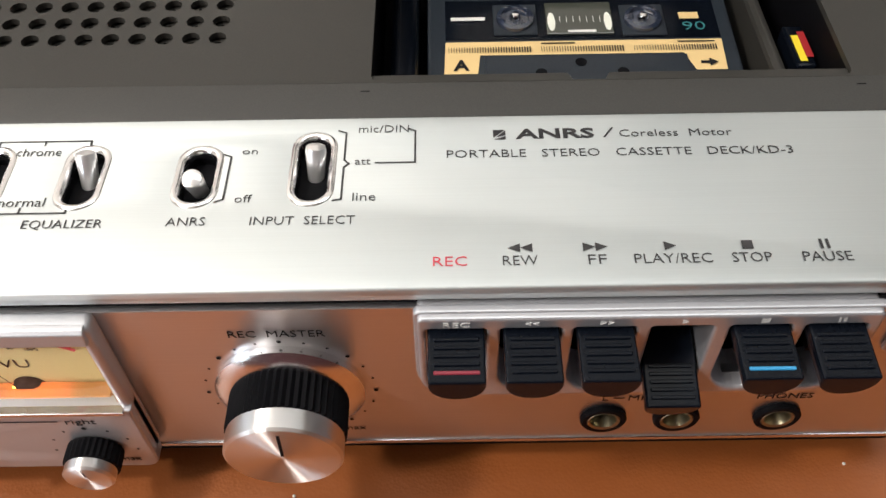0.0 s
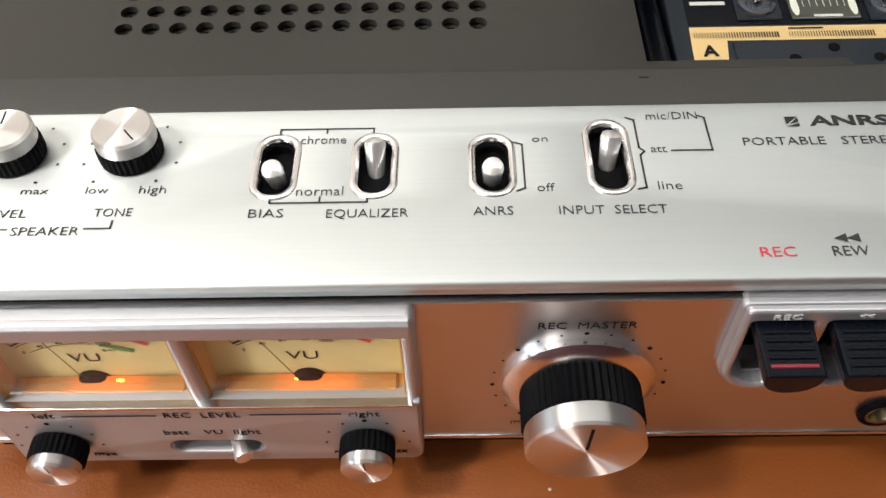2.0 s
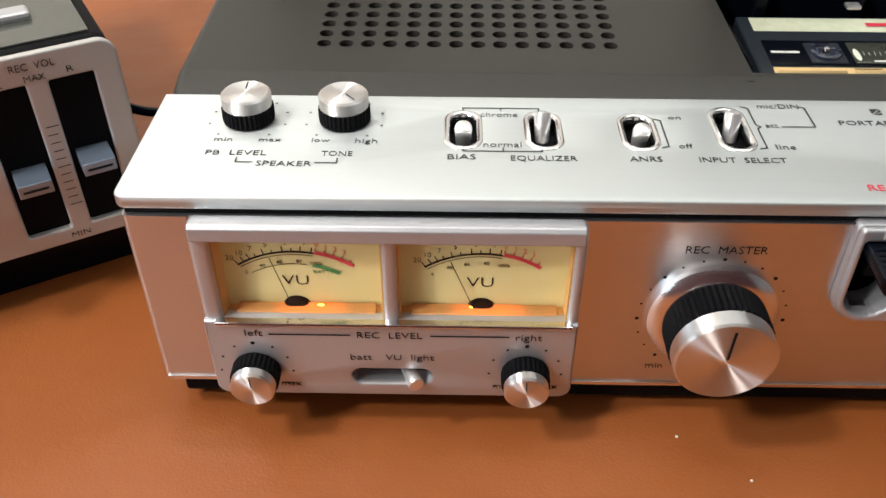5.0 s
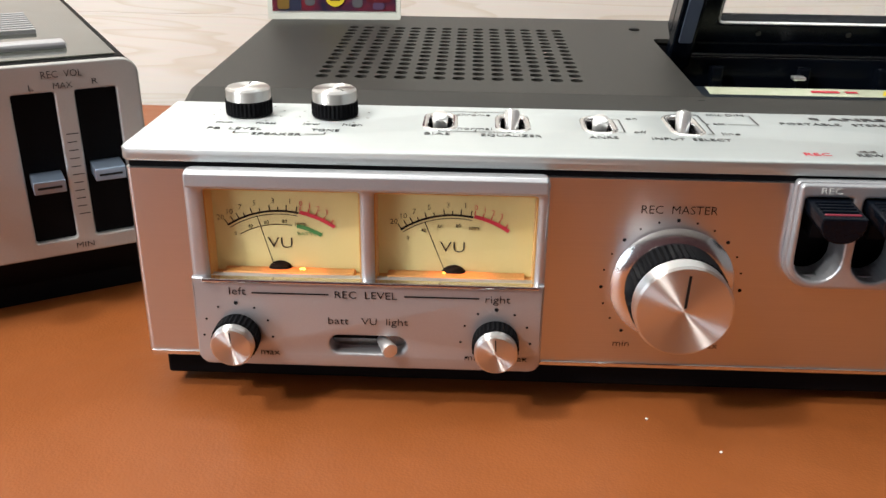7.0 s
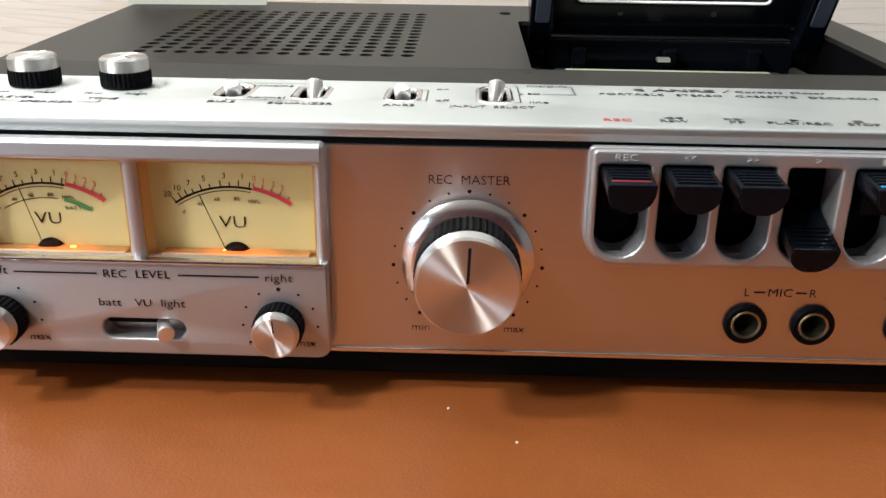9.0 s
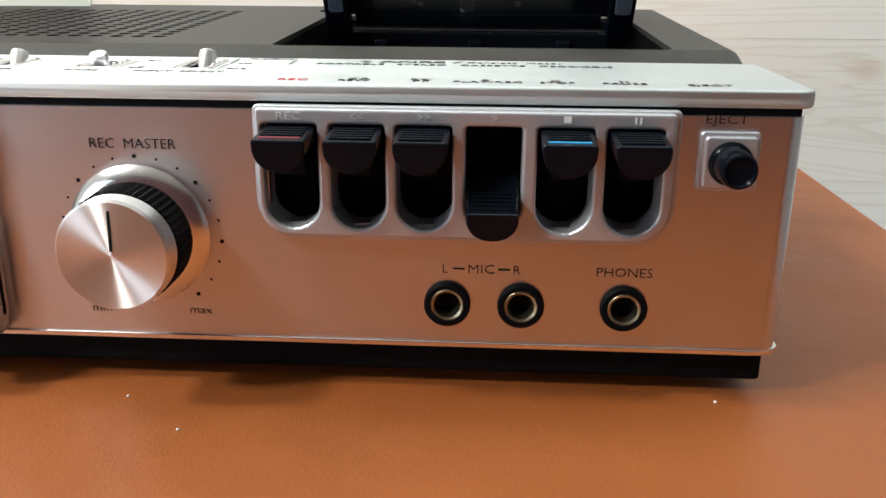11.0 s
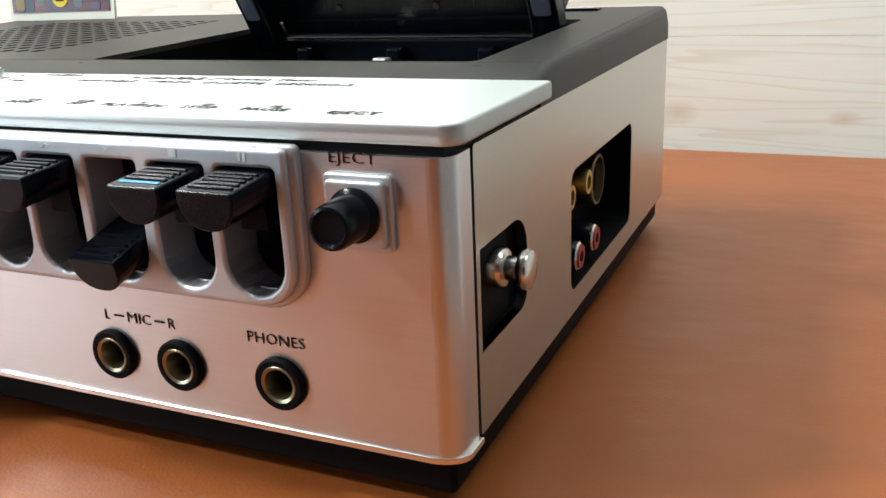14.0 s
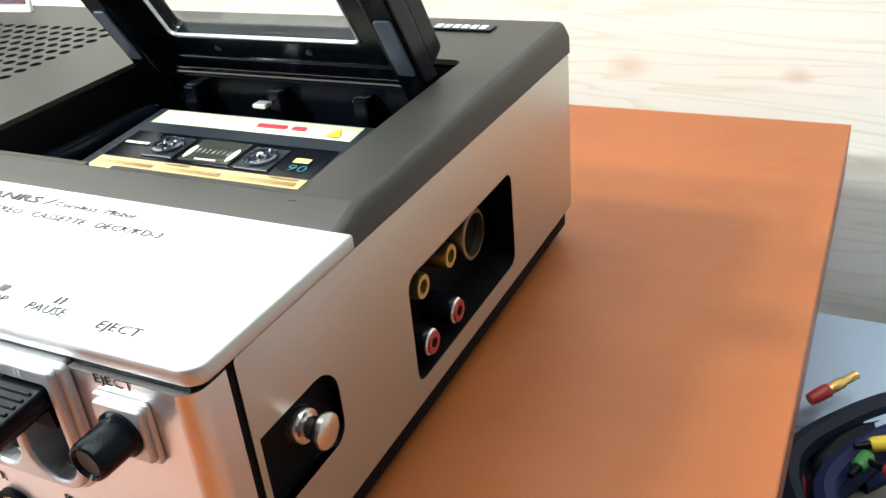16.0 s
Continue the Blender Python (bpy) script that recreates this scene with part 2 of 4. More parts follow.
def hang(ob, parent, label):
    ob.parent = parent
    base = top_of(parent).matrix_basis.translation
    ob.matrix_parent_inverse = Matrix.Translation(-base) if parent.type == "EMPTY" else FLAT
    if label:
        ob["label"] = label
    return ob


def part(name, bm, mat, parent, label="", smooth=False):
    me = bpy.data.meshes.new(name)
    bmesh.ops.recalc_face_normals(bm, faces=bm.faces)
    bmesh.ops.scale(bm, vec=(S, S, S), verts=bm.verts)
    for f in bm.faces:
        f.smooth = smooth
    bm.to_mesh(me)
    bm.free()
    me.materials.append(mat)
    if smooth:
        me.set_sharp_from_angle(angle=radians(40))
    ob = new(name, me)
    return hang(ob, parent, label) if parent else ob


def box(x0, x1, y0, y1, z0, z1, bevel=0.0, segments=2, bm=None):
    own = bmesh.new()
    bmesh.ops.create_cube(own, size=1.0, matrix=Matrix.Translation(((x0 + x1) / 2, (y0 + y1) / 2, (z0 + z1) / 2)) @ Matrix.Diagonal((x1 - x0, y1 - y0, z1 - z0, 1)))
    if bevel:
        bmesh.ops.bevel(own, geom=own.edges[:], offset=bevel, segments=segments, affect="EDGES", profile=0.5)
    return join(bm, own)


def join(bm, own):
    if bm is None:
        return own
    me = bpy.data.meshes.new("scrap")
    own.to_mesh(me)
    own.free()
    bm.from_mesh(me)
    bpy.data.meshes.remove(me)
    return bm


def lathe(profile, m, steps=48, bm=None, depth=0.0, hollow=False):
    """A turned body: profile rows of (radius, height); depth cuts flutes into the rows marked with a third value; hollow leaves the first end open."""
    own = bmesh.new()
    rings = []
    for row in profile:
        ring = []
        for i in range(steps):
            a = 2 * math.pi * i / steps
            r = row[0]
            if len(row) > 2 and i % 2:
                r -= depth
            ring.append(own.verts.new((r * math.cos(a), r * math.sin(a), row[1])))
        rings.append(ring)
    for a, b in zip(rings, rings[1:]):
        for i in range(steps):
            own.faces.new((a[i], a[(i + 1) % steps], b[(i + 1) % steps], b[i]))
    if not hollow:
        own.faces.new(rings[0][::-1])
    own.faces.new(rings[-1])
    bmesh.ops.transform(own, matrix=m, verts=own.verts)
    return join(bm, own)


def prism(profile, x0, x1, bevel=0.0, bm=None):
    """A profile of (y, z) drawn out along x."""
    own = bmesh.new()
    a = [own.verts.new((x0, y, z)) for y, z in profile]
    b = [own.verts.new((x1, y, z)) for y, z in profile]
    own.faces.new(a)
    own.faces.new(b[::-1])
    for i in range(len(a)):
        own.faces.new((a[i], a[i - 1], b[i - 1], b[i]))
    bmesh.ops.recalc_face_normals(own, faces=own.faces)
    if bevel:
        bmesh.ops.bevel(own, geom=own.edges[:], offset=bevel, segments=2, affect="EDGES", profile=0.5)
    return join(bm, own)


def ring2(cx, cy, r, n=24):
    return [(cx + r * math.cos(2 * math.pi * i / n), cy + r * math.sin(2 * math.pi * i / n)) for i in range(n)]


def rounded(x0, x1, y0, y1, r=0.0, corners=(1, 1, 1, 1), n=6):
    """A rectangle with rounded corners: lower left, lower right, upper right, upper left."""
    out = []
    for k, (cx, cy, sx, sy) in enumerate(((x0, y0, 1, 1), (x1, y0, -1, 1), (x1, y1, -1, -1), (x0, y1, 1, -1))):
        q = r * corners[k]
        if q <= 0:
            out.append((cx, cy))
            continue
        for i in range(n + 1):
            a = math.pi * (1 + k / 2) + math.pi / 2 * i / n
            out.append((cx + sx * q + q * math.cos(a), cy + sy * q + q * math.sin(a)))
    return out


def sheet(outlines, z0, z1, bevel=0.0):
    """A plate from outlines (the inner ones become holes), between two heights of its own drawing plane."""
    cu = bpy.data.curves.new("scrap", "CURVE")
    cu.dimensions, cu.fill_mode = "2D", "BOTH"
    cu.extrude = max((z1 - z0) / 2 - bevel, 0.0)
    cu.bevel_depth, cu.bevel_resolution, cu.offset = bevel, 2, -bevel
    for line in outlines:
        sp = cu.splines.new("POLY")
        sp.points.add(len(line) - 1)
        for point, (x, y) in zip(sp.points, line):
            point.co = (x, y, 0, 1)
        sp.use_cyclic_u = True
    ob = bpy.data.objects.new("scrap", cu)
    me = bpy.data.meshes.new_from_object(ob)
    bm = bmesh.new()
    bm.from_mesh(me)
    bpy.data.objects.remove(ob)
    bpy.data.curves.remove(cu)
    bpy.data.meshes.remove(me)
    bmesh.ops.remove_doubles(bm, verts=bm.verts, dist=0.0002)
    bmesh.ops.translate(bm, vec=(0, 0, (z0 + z1) / 2), verts=bm.verts)
    return bm


def turned(bm, m):
    bmesh.ops.transform(bm, matrix=m, verts=bm.verts)
    return bm


def words(text, x, y, height, m, width=None, slant=0.0, align="LEFT", bold=0.0, bm=None, lift=0.002):
    """Lettering as raised print; x, y is the start of its baseline in the drawing plane, height that of a capital."""
    cu = bpy.data.curves.new("scrap", "FONT")
    cu.body, cu.size, cu.shear, cu.offset, cu.resolution_u = text, height / 0.7, slant, bold - 0.018 * height, 2
    cu.extrude = 0.0008
    ob = bpy.data.objects.new("scrap", cu)
    me = bpy.data.meshes.new_from_object(ob)
    own = bmesh.new()
    own.from_mesh(me)
    bpy.data.objects.remove(ob)
    bpy.data.curves.remove(cu)
    bpy.data.meshes.remove(me)
    xs = [v.co.x for v in own.verts]
    lo, hi = min(xs), max(xs)
    k = width / (hi - lo) if width else 1.0
    start = {"LEFT": 0.0, "CENTER": -0.5, "RIGHT": -1.0}[align] * (hi - lo) * k
    for v in own.verts:
        v.co = Vector((x + start + (v.co.x - lo) * k, y + v.co.y, v.co.z + lift))
    turned(own, m)
    return join(bm, own)


def stroke(points, width, m, bm=None, lift=0.002):
    """A printed line along points of the drawing plane."""
    own = bmesh.new()
    for (ax, ay), (bx, by) in zip(points, points[1:]):
        d = Vector((bx - ax, by - ay)).normalized() * width / 2
        n = Vector((-d.y, d.x))
        quad = [own.verts.new((px, py, lift)) for px, py in ((ax - d.x + n.x, ay - d.y + n.y), (ax - d.x - n.x, ay - d.y - n.y), (bx + d.x - n.x, by + d.y - n.y), (bx + d.x + n.x, by + d.y + n.y))]
        own.faces.new(quad)
    turned(own, m)
    return join(bm, own)


def blot(points, m, bm=None, lift=0.002):
    own = bmesh.new()
    own.faces.new([own.verts.new((x, y, lift)) for x, y in points])
    turned(own, m)
    return join(bm, own)


def tube(points, radius, bm=None, steps=10):
    """A cable along a smooth line through the points."""
    own = bmesh.new()
    pts = [Vector(p) for p in points]
    line = []
    for i in range(len(pts) - 1):
        p0, p1, p2, p3 = pts[max(i - 1, 0)], pts[i], pts[i + 1], pts[min(i + 2, len(pts) - 1)]
        for k in range(8):
            t = k / 8
            line.append(0.5 * (2 * p1 + (p2 - p0) * t + (2 * p0 - 5 * p1 + 4 * p2 - p3) * t * t + (3 * p1 - p0 - 3 * p2 + p3) * t ** 3))
    line.append(pts[-1])
    rings = []
    for i, c in enumerate(line):
        d = (line[min(i + 1, len(line) - 1)] - line[max(i - 1, 0)]).normalized()
        u = d.orthogonal().normalized() if i == 0 else (u - d * u.dot(d)).normalized()
        v = d.cross(u)
        rings.append([own.verts.new(c + radius * (u * math.cos(2 * math.pi * k / steps) + v * math.sin(2 * math.pi * k / steps))) for k in range(steps)])
    for a, b in zip(rings, rings[1:]):
        for i in range(steps):
            own.faces.new((a[i], a[(i + 1) % steps], b[(i + 1) % steps], b[i]))
    own.faces.new(rings[0][::-1])
    own.faces.new(rings[-1])
    return join(bm, own)


def printed(rows, m, parent, mat=INK, bold=0.0):
    for text, x, y, h, w in rows:
        part("lettering", words(text, x, y, h, m, w, bold=bold), mat, parent)


def ruled(lines, width, m, parent, mat=INK):
    for line in lines:
        part("printed_line", stroke(line, width, m), mat, parent)


def structure(name, bm, mat, label, category):
    return tagged(part(name, bm, mat, None), label, category, kind="structure")


# ---- the room ----
structure("ceiling", box(-24, 28, -26, 4.9, 18, 18.5), PLASTER, "plain white plaster ceiling with lamps", "ceiling")
structure("floor", box(-24, 28, -26, 4.9, -8.5, -8), CARPET, "plain grey floor under the table", "floor")
structure("wall_west", box(-24.5, -24, -26, 4.9, -8, 18), PLASTER, "plain white plaster wall", "wall")
structure("wall_east", box(28, 28.5, -26, 4.9, -8, 18), EAST_WALL_GREY, "plain grey wall out of view", "wall")
structure("wall_south", box(-24, 28, -26.5, -26, -8, 18), REFLECTED_MAROON, "unseen wall behind the viewer, dark red for its reflection in the deck", "wall")
wall = structure("wall_north", box(-24, 28, 4.72, 4.9, -8, 18), PLASTER, "wall clad with whitewashed pine boards", "wall")
# the table: a leather-covered top, and a lower shelf beside it
structure("table_top", box(-9.0, 5.13, -3.1, 4.36, -0.35, 0.0, 0.008, 2), LEATHER, "table top covered with smooth tan leather", "table top")
structure("lower_shelf", box(5.2, 12.0, -6.0, 4.6, -1.9, -1.6), CARPET, "grey shelf lower than the table beside it", "shelf")

# ---- the cassette deck ----
X0, X1, BACK, TOP = 0.03, 3.975, 2.605, 1.014
deck = thing("cassette_deck", (2.0, 1.3, 0.0), "portable stereo cassette deck with brushed aluminium front and open black lid", "cassette deck")

part("base", box(X0 + 0.05, X1 - 0.024, 0.035, BACK - 0.03, 0.048, 0.16, 0.014), MATT_BLACK, deck, "matt black plastic base")
for fx in (0.45, 3.55):
    for fy in (0.35, 2.3):
        part("foot", lathe([(0.13, 0), (0.14, 0.02), (0.14, 0.085)], Matrix.Translation((fx, fy, 0)), 24), MATT_BLACK, deck, "black rubber foot", True)

# front panel with holes behind the key bezel, the meters and the jacks
JACKS = ((2.945, 0.303), (3.175, 0.303), (3.494, 0.302))
holes = [rounded(0.30, 1.495, 0.2, 0.88), rounded(2.40, 3.585, 0.56, 0.90)] + [ring2(x, z, 0.046) for x, z in JACKS]
part("front_panel", turned(sheet([rounded(0.245, X1 - 0.0465, 0.168, 0.905)] + holes, -0.03, 0.0), FRONT), ALU_FRONT, deck, "brushed aluminium front panel")
part("lower_trim", sheet([[(X0 + 0.01, -0.007)] + [(X1 - 0.075 + 0.094 * math.sin(a), 0.055 - 0.062 * math.cos(a)) for a in [i * math.pi / 24 for i in range(13)]] + [(X1 + 0.019, 0.125), (X1 - 0.02, 0.125), (X1 - 0.02, 0.03), (X0 + 0.01, 0.03)]], 0.154, 0.173, 0.004), FLANGE, deck, "bright metal strip under the front")
# rounded corner pillars and the plain left end of the front
part("corner_pillar", turned(sheet([[(X1 - 0.046 + 0.054 * math.sin(a), 0.06 - 0.06 * math.cos(a)) for a in [i * math.pi / 48 for i in range(25)]] + [(X1 + 0.008, 0.119), (X1 + 0.002, 0.125), (X1 - 0.046, 0.125)]], 0.168, 0.905), FLAT), ALU_FRONT, deck, "rounded aluminium corner", True)
part("corner_pillar", turned(sheet([[(0.242, 0.0), (0.242, 0.17), (X0, 0.17)] + [(X0 + 0.02 - 0.02 * math.cos(a), 0.02 - 0.02 * math.sin(a)) for a in [i * math.pi / 16 for i in range(9)]]], 0.168, 0.905), FLAT), ALU_FRONT, deck, "rounded aluminium end of the front")

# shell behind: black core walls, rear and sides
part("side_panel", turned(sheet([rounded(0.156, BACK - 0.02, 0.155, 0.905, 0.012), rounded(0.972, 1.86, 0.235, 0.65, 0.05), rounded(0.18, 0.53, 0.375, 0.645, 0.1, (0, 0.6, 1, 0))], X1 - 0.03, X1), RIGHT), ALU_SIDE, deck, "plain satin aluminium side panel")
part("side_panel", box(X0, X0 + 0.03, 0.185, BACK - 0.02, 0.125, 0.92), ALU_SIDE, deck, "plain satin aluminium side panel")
part("back_panel", box(X0 + 0.02, X1 - 0.02, BACK - 0.05, BACK, 0.15, 0.92, 0.01), MATT_BLACK, deck, "black plastic rear panel")
part("joint", box(X0 + 0.01, X1 - 0.01, 0.02, 0.66, 0.905, 0.928), MATT_BLACK, deck, "dark joint under the plate")

part("groove", box(X1 - 0.05, X1 - 0.006, 0.127, 0.158, 0.15, 0.9), MATT_BLACK, deck, "dark groove beside the corner")
part("groove", box(X0 + 0.012, X0 + 0.05, 0.165, 0.19, 0.15, 0.9), MATT_BLACK, deck, "dark groove beside the corner")
# recess of the side sockets
side_bay = part("socket_bay", turned(sheet([rounded(0.95, 1.885, 0.215, 0.675)], X1 - 0.17, X1 - 0.15), RIGHT), MATT_BLACK, deck, "black recess for the sockets")
rim = sheet([rounded(0.952, 1.88, 0.215, 0.67, 0.05), rounded(0.977, 1.855, 0.24, 0.645, 0.05)], X1 - 0.16, X1 - 0.002)
part("bay_wall", turned(rim, RIGHT), MATT_BLACK, side_bay, "black inner wall")
part("bay_wall", turned(sheet([rounded(0.16, 0.54, 0.365, 0.655, 0.1, (0, 0.6, 1, 0)), rounded(0.17, 0.53, 0.375, 0.645, 0.1, (0, 0.6, 1, 0))], X1 - 0.05, X1 - 0.002), RIGHT), MATT_BLACK, side_bay, "black inner wall of the small recess")
part("bay_floor", turned(sheet([rounded(0.155, 0.55, 0.36, 0.66)], X1 - 0.06, X1 - 0.04), RIGHT), MATT_BLACK, side_bay, "black floor of the small recess")


def socket(name, y, z, r, depth, mats, label):
    m = Matrix.Translation((X1 - 0.15, y, z)) @ Matrix.Rotation(math.pi / 2, 4, "Y")
    body = part(name, lathe([(r, 0), (r, depth), (r * 0.9, depth + 0.012), (r * 0.55, depth + 0.012), (r * 0.5, depth - 0.06)], m, 24), mats[0], deck, label, True)
    part("socket_hole", lathe([(r * 0.45, 0), (r * 0.45, depth - 0.03)], m, 16), mats[1], body, "", True)
    return body


for y, z in ((1.156, 0.513), (1.377, 0.514)):
    socket("jack_socket", y, z, 0.048, 0.09, (SOCKET_BRASS, MATT_BLACK), "small brass-ringed socket")
for y, z in ((1.315, 0.325), (1.106, 0.323)):
    socket("phono_socket", y, z, 0.056, 0.12, (BLACK, MATT_BLACK), "black phono socket")
    m = Matrix.Translation((X1 - 0.022, y, z)) @ Matrix.Rotation(math.pi / 2, 4, "Y")
    part("socket_ring", lathe([(0.050, 0), (0.050, 0.010), (0.044, 0.016), (0.03, 0.016), (0.028, 0.006)], m, 24), STEEL, deck, "bright shell of a phono socket", True)
    part("socket_ring", lathe([(0.042, 0.014), (0.040, 0.022), (0.022, 0.022), (0.018, 0.012)], m, 24), RED, deck, "red insulating ring of a phono socket", True)
    part("socket_hole", lathe([(0.016, 0.01), (0.016, 0.0235)], m, 16), MATT_BLACK, deck, "dark hole of a phono socket", True)
din = part("multipin_socket", lathe([(0.105, 0), (0.105, 0.06), (0.1, 0.066), (0.088, 0.066), (0.085, 0.03)], Matrix.Translation((X1 - 0.15, 1.655, 0.455)) @ Matrix.Rotation(math.pi / 2, 4, "Y"), 32), JACK_BRASS, deck, "round metal multi-pin socket", True)
part("socket_hole", lathe([(0.083, 0), (0.083, 0.034)], Matrix.Translation((X1 - 0.15, 1.655, 0.455)) @ Matrix.Rotation(math.pi / 2, 4, "Y"), 24), MATT_BLACK, din, "", True)

# strap pin on the side
m = Matrix.Translation((X1 - 0.1, 0.37, 0.535)) @ Matrix.Rotation(math.pi / 2, 4, "Y")
part("strap_pin", lathe([(0.056, 0), (0.056, 0.085), (0.05, 0.096), (0.034, 0.1), (0.032, 0.13), (0.05, 0.138), (0.054, 0.15), (0.051, 0.164), (0.036, 0.17)], m, 32), STEEL, deck, "turned steel strap pin", True)

# the silver plate along the top, with four switch slots
SWITCH = ((1.127, 0.43, 0.135), (1.408, 0.43, 0.135), (1.741, 0.426, 0.13), (2.072, 0.452, 0.155))


def slot2(cx, cy, half, w):
    return rounded(cx - w, cx + w, cy - half, cy + half, w * 0.95)


slots = [slot2(cx, cy, half - 0.012, 0.060) for cx, cy, half in SWITCH]
part("top_plate", sheet([rounded(0.014, 4.005, 0.006, 0.668, 0.05, (0.7, 1, 0, 0))] + slots, 0.928, 0.98, 0.010), ALU_TOP, deck, "satin aluminium plate with printed lettering", True)

# the dark cover: sloped front, flat top with a vent grid and the cassette well
VX, VY, PITCH, VENT_ROWS, COLS = 0.568, 1.020, 0.0883, 14, 14
WELL = (2.228, 3.735, 0.786, 2.0)
vents = [ring2(VX + PITCH * i, VY + PITCH * j, 0.030, 10) for i in range(COLS) for j in range(VENT_ROWS)]
EDGE = 0.036
RISE = 0.024  # the cover climbs gently towards the rear
cover = sheet([rounded(X0 + EDGE, X1 - EDGE, 0.79, BACK - 0.05), rounded(*WELL, 0.04)] + vents, TOP - 0.022, TOP)
prism([(0.664, 0.93), (0.664, 0.978), (0.673, 0.983), (0.79, TOP), (0.79, 0.93)], X0 + EDGE, X1 - EDGE, bm=cover)
for sx, ex in ((X0, X0 + EDGE), (X1, X1 - EDGE)):
    ring = []
    for y, lift in ((0.664, 0.98), (0.79, TOP), (BACK - 0.05, TOP), (BACK, TOP - 0.05)):
        row = []
        for k in range(6):
            a = math.pi / 2 * k / 5
            row.append(cover.verts.new((ex + (sx - ex) * math.sin(a), y, lift - EDGE * (1 - math.cos(a)))))
        row.append(cover.verts.new((sx, y, 0.906)))
        ring.append(row)
    for a, b in zip(ring, ring[1:]):
        for i in range(6):
            cover.faces.new((a[i], a[i + 1], b[i + 1], b[i]))
    cover.faces.new(ring[0] + [cover.verts.new((ex, 0.664, 0.906))])
    cover.faces.new(ring[-1] + [cover.verts.new((ex, BACK, 0.906))])
prism([(BACK - 0.05, TOP), (BACK - 0.02, TOP - 0.01), (BACK, TOP - 0.05), (BACK, 0.905), (BACK - 0.05, 0.905)], X0 + EDGE, X1 - EDGE, bm=cover)
for v in cover.verts:
    if v.co.y > 0.79 and v.co.z > 0.91:
        v.co.z += RISE * (v.co.y - 0.79)
part("top_cover", cover, COVER, deck, "dark grey plastic cover with round vent holes", True)
part("inner_tray", box(X0 + 0.06, WELL[0] - 0.06, 0.75, BACK - 0.08, 0.80, 0.82), MATT_BLACK, deck, "black inside under the vent holes")
maker_badge = part("maker_badge", box(3.40, 3.70, 2.36, 2.44, TOP + 0.030, TOP + 0.050, 0.004), BLACK, deck, "small black badge with pale marks")
for i in range(6):
    part("badge_mark", box(3.425 + 0.043 * i, 3.455 + 0.043 * i, 2.375, 2.425, TOP + 0.046, TOP + 0.0525), PALE, maker_badge, "pale block mark")
part("tuning_screw", lathe([(0.03, 0), (0.03, 0.006), (0.022, 0.008)], Matrix.Translation((2.17, 2.25, TOP + 0.034)), 20), MATT_BLACK, deck, "small round cap in the cover", True)

# the cassette well
part("well_floor", box(WELL[0] - 0.02, WELL[1] + 0.02, WELL[2] - 0.02, 2.05, 0.60, 0.64), MATT_BLACK, deck, "black floor of the cassette well")
for span in ((WELL[0] - 0.03, WELL[0] - 0.002, WELL[2] - 0.03, 2.03), (WELL[1] + 0.002, WELL[1] + 0.03, WELL[2] - 0.03, 2.03), (WELL[0] - 0.002, WELL[1] + 0.002, WELL[2] - 0.03, WELL[2] - 0.002), (WELL[0] - 0.002, WELL[1] + 0.002, 2.0, 2.03)):
    part("well_wall", box(*span, 0.62, TOP - 0.024 + (0.016 if span[3] > 1 else 0.0)), MATT_BLACK, deck, "black wall of the cassette well")
# grey lip at the front of the well, with a notch in its middle
part("well_lip", sheet([[(WELL[0] + 0.002, WELL[2] + 0.001), (WELL[1] - 0.002, WELL[2] + 0.001), (WELL[1] - 0.002, WELL[2] + 0.055), (2.98, WELL[2] + 0.055), (2.96, WELL[2] + 0.012), (2.87, WELL[2] + 0.012), (2.85, WELL[2] + 0.055), (WELL[0] + 0.002, WELL[2] + 0.055)]], TOP - 0.05, TOP - 0.014, 0.004), COVER, deck, "grey lip at the front of the well")
# second perforated sheet under the vent holes
liner = sheet([rounded(VX - 0.1, VX + PITCH * 13 + 0.1, VY - 0.1, VY + PITCH * 13 + 0.1)] + [ring2(VX + PITCH * i, VY + PITCH * j - 0.004, 0.023, 10) for i in range(COLS) for j in range(VENT_ROWS)], TOP - 0.048, TOP - 0.03)
for v in liner.verts:
    v.co.z += RISE * (v.co.y - 0.79)
part("vent_liner", liner, COVER, deck, "perforated sheet under the vent holes")
part("well_rail", box(2.27, 2.37, 0.86, 1.72, 0.64, 0.87, 0.035, 4), BLACK, deck, "black guide rail beside the cassette")
part("well_rail", box(3.57, 3.62, 0.82, 1.72, 0.64, 0.88, 0.02), COVER, deck, "grey guide rail beside the cassette")
mark = box(3.645, 3.715, 0.98, 1.2, 0.66, 0.90, 0.01)
part("latch_block", mark, BLACK, deck, "black latch block with a red and yellow flash")
part("latch_flash", blot([(3.66, 1.0), (3.685, 1.0), (3.685, 1.14), (3.66, 1.14)], FLAT, lift=0.903), YELLOW, deck, "yellow stripe on the latch block")
part("latch_flash", blot([(3.685, 1.02), (3.71, 1.02), (3.71, 1.16), (3.685, 1.16)], FLAT, lift=0.904), RED, deck, "red stripe on the latch block")
# rear wall of the well, with ribs and a bright spring
part("well_back", box(2.36, 3.62, 1.80, 1.84, 0.64, 0.985, 0.01), BLACK, deck, "black rear wall of the cassette well")
for rx in (2.53, 2.98, 3.40):
    part("well_rib", box(rx - 0.035, rx + 0.035, 1.72, 1.81, 0.75, 0.955, 0.012), BLACK, deck, "black rib behind the cassette")
part("well_ledge", box(2.37, 3.61, 1.845, 1.99, 0.965, 0.992, 0.008), BLACK, deck, "glossy black ledge behind the well")
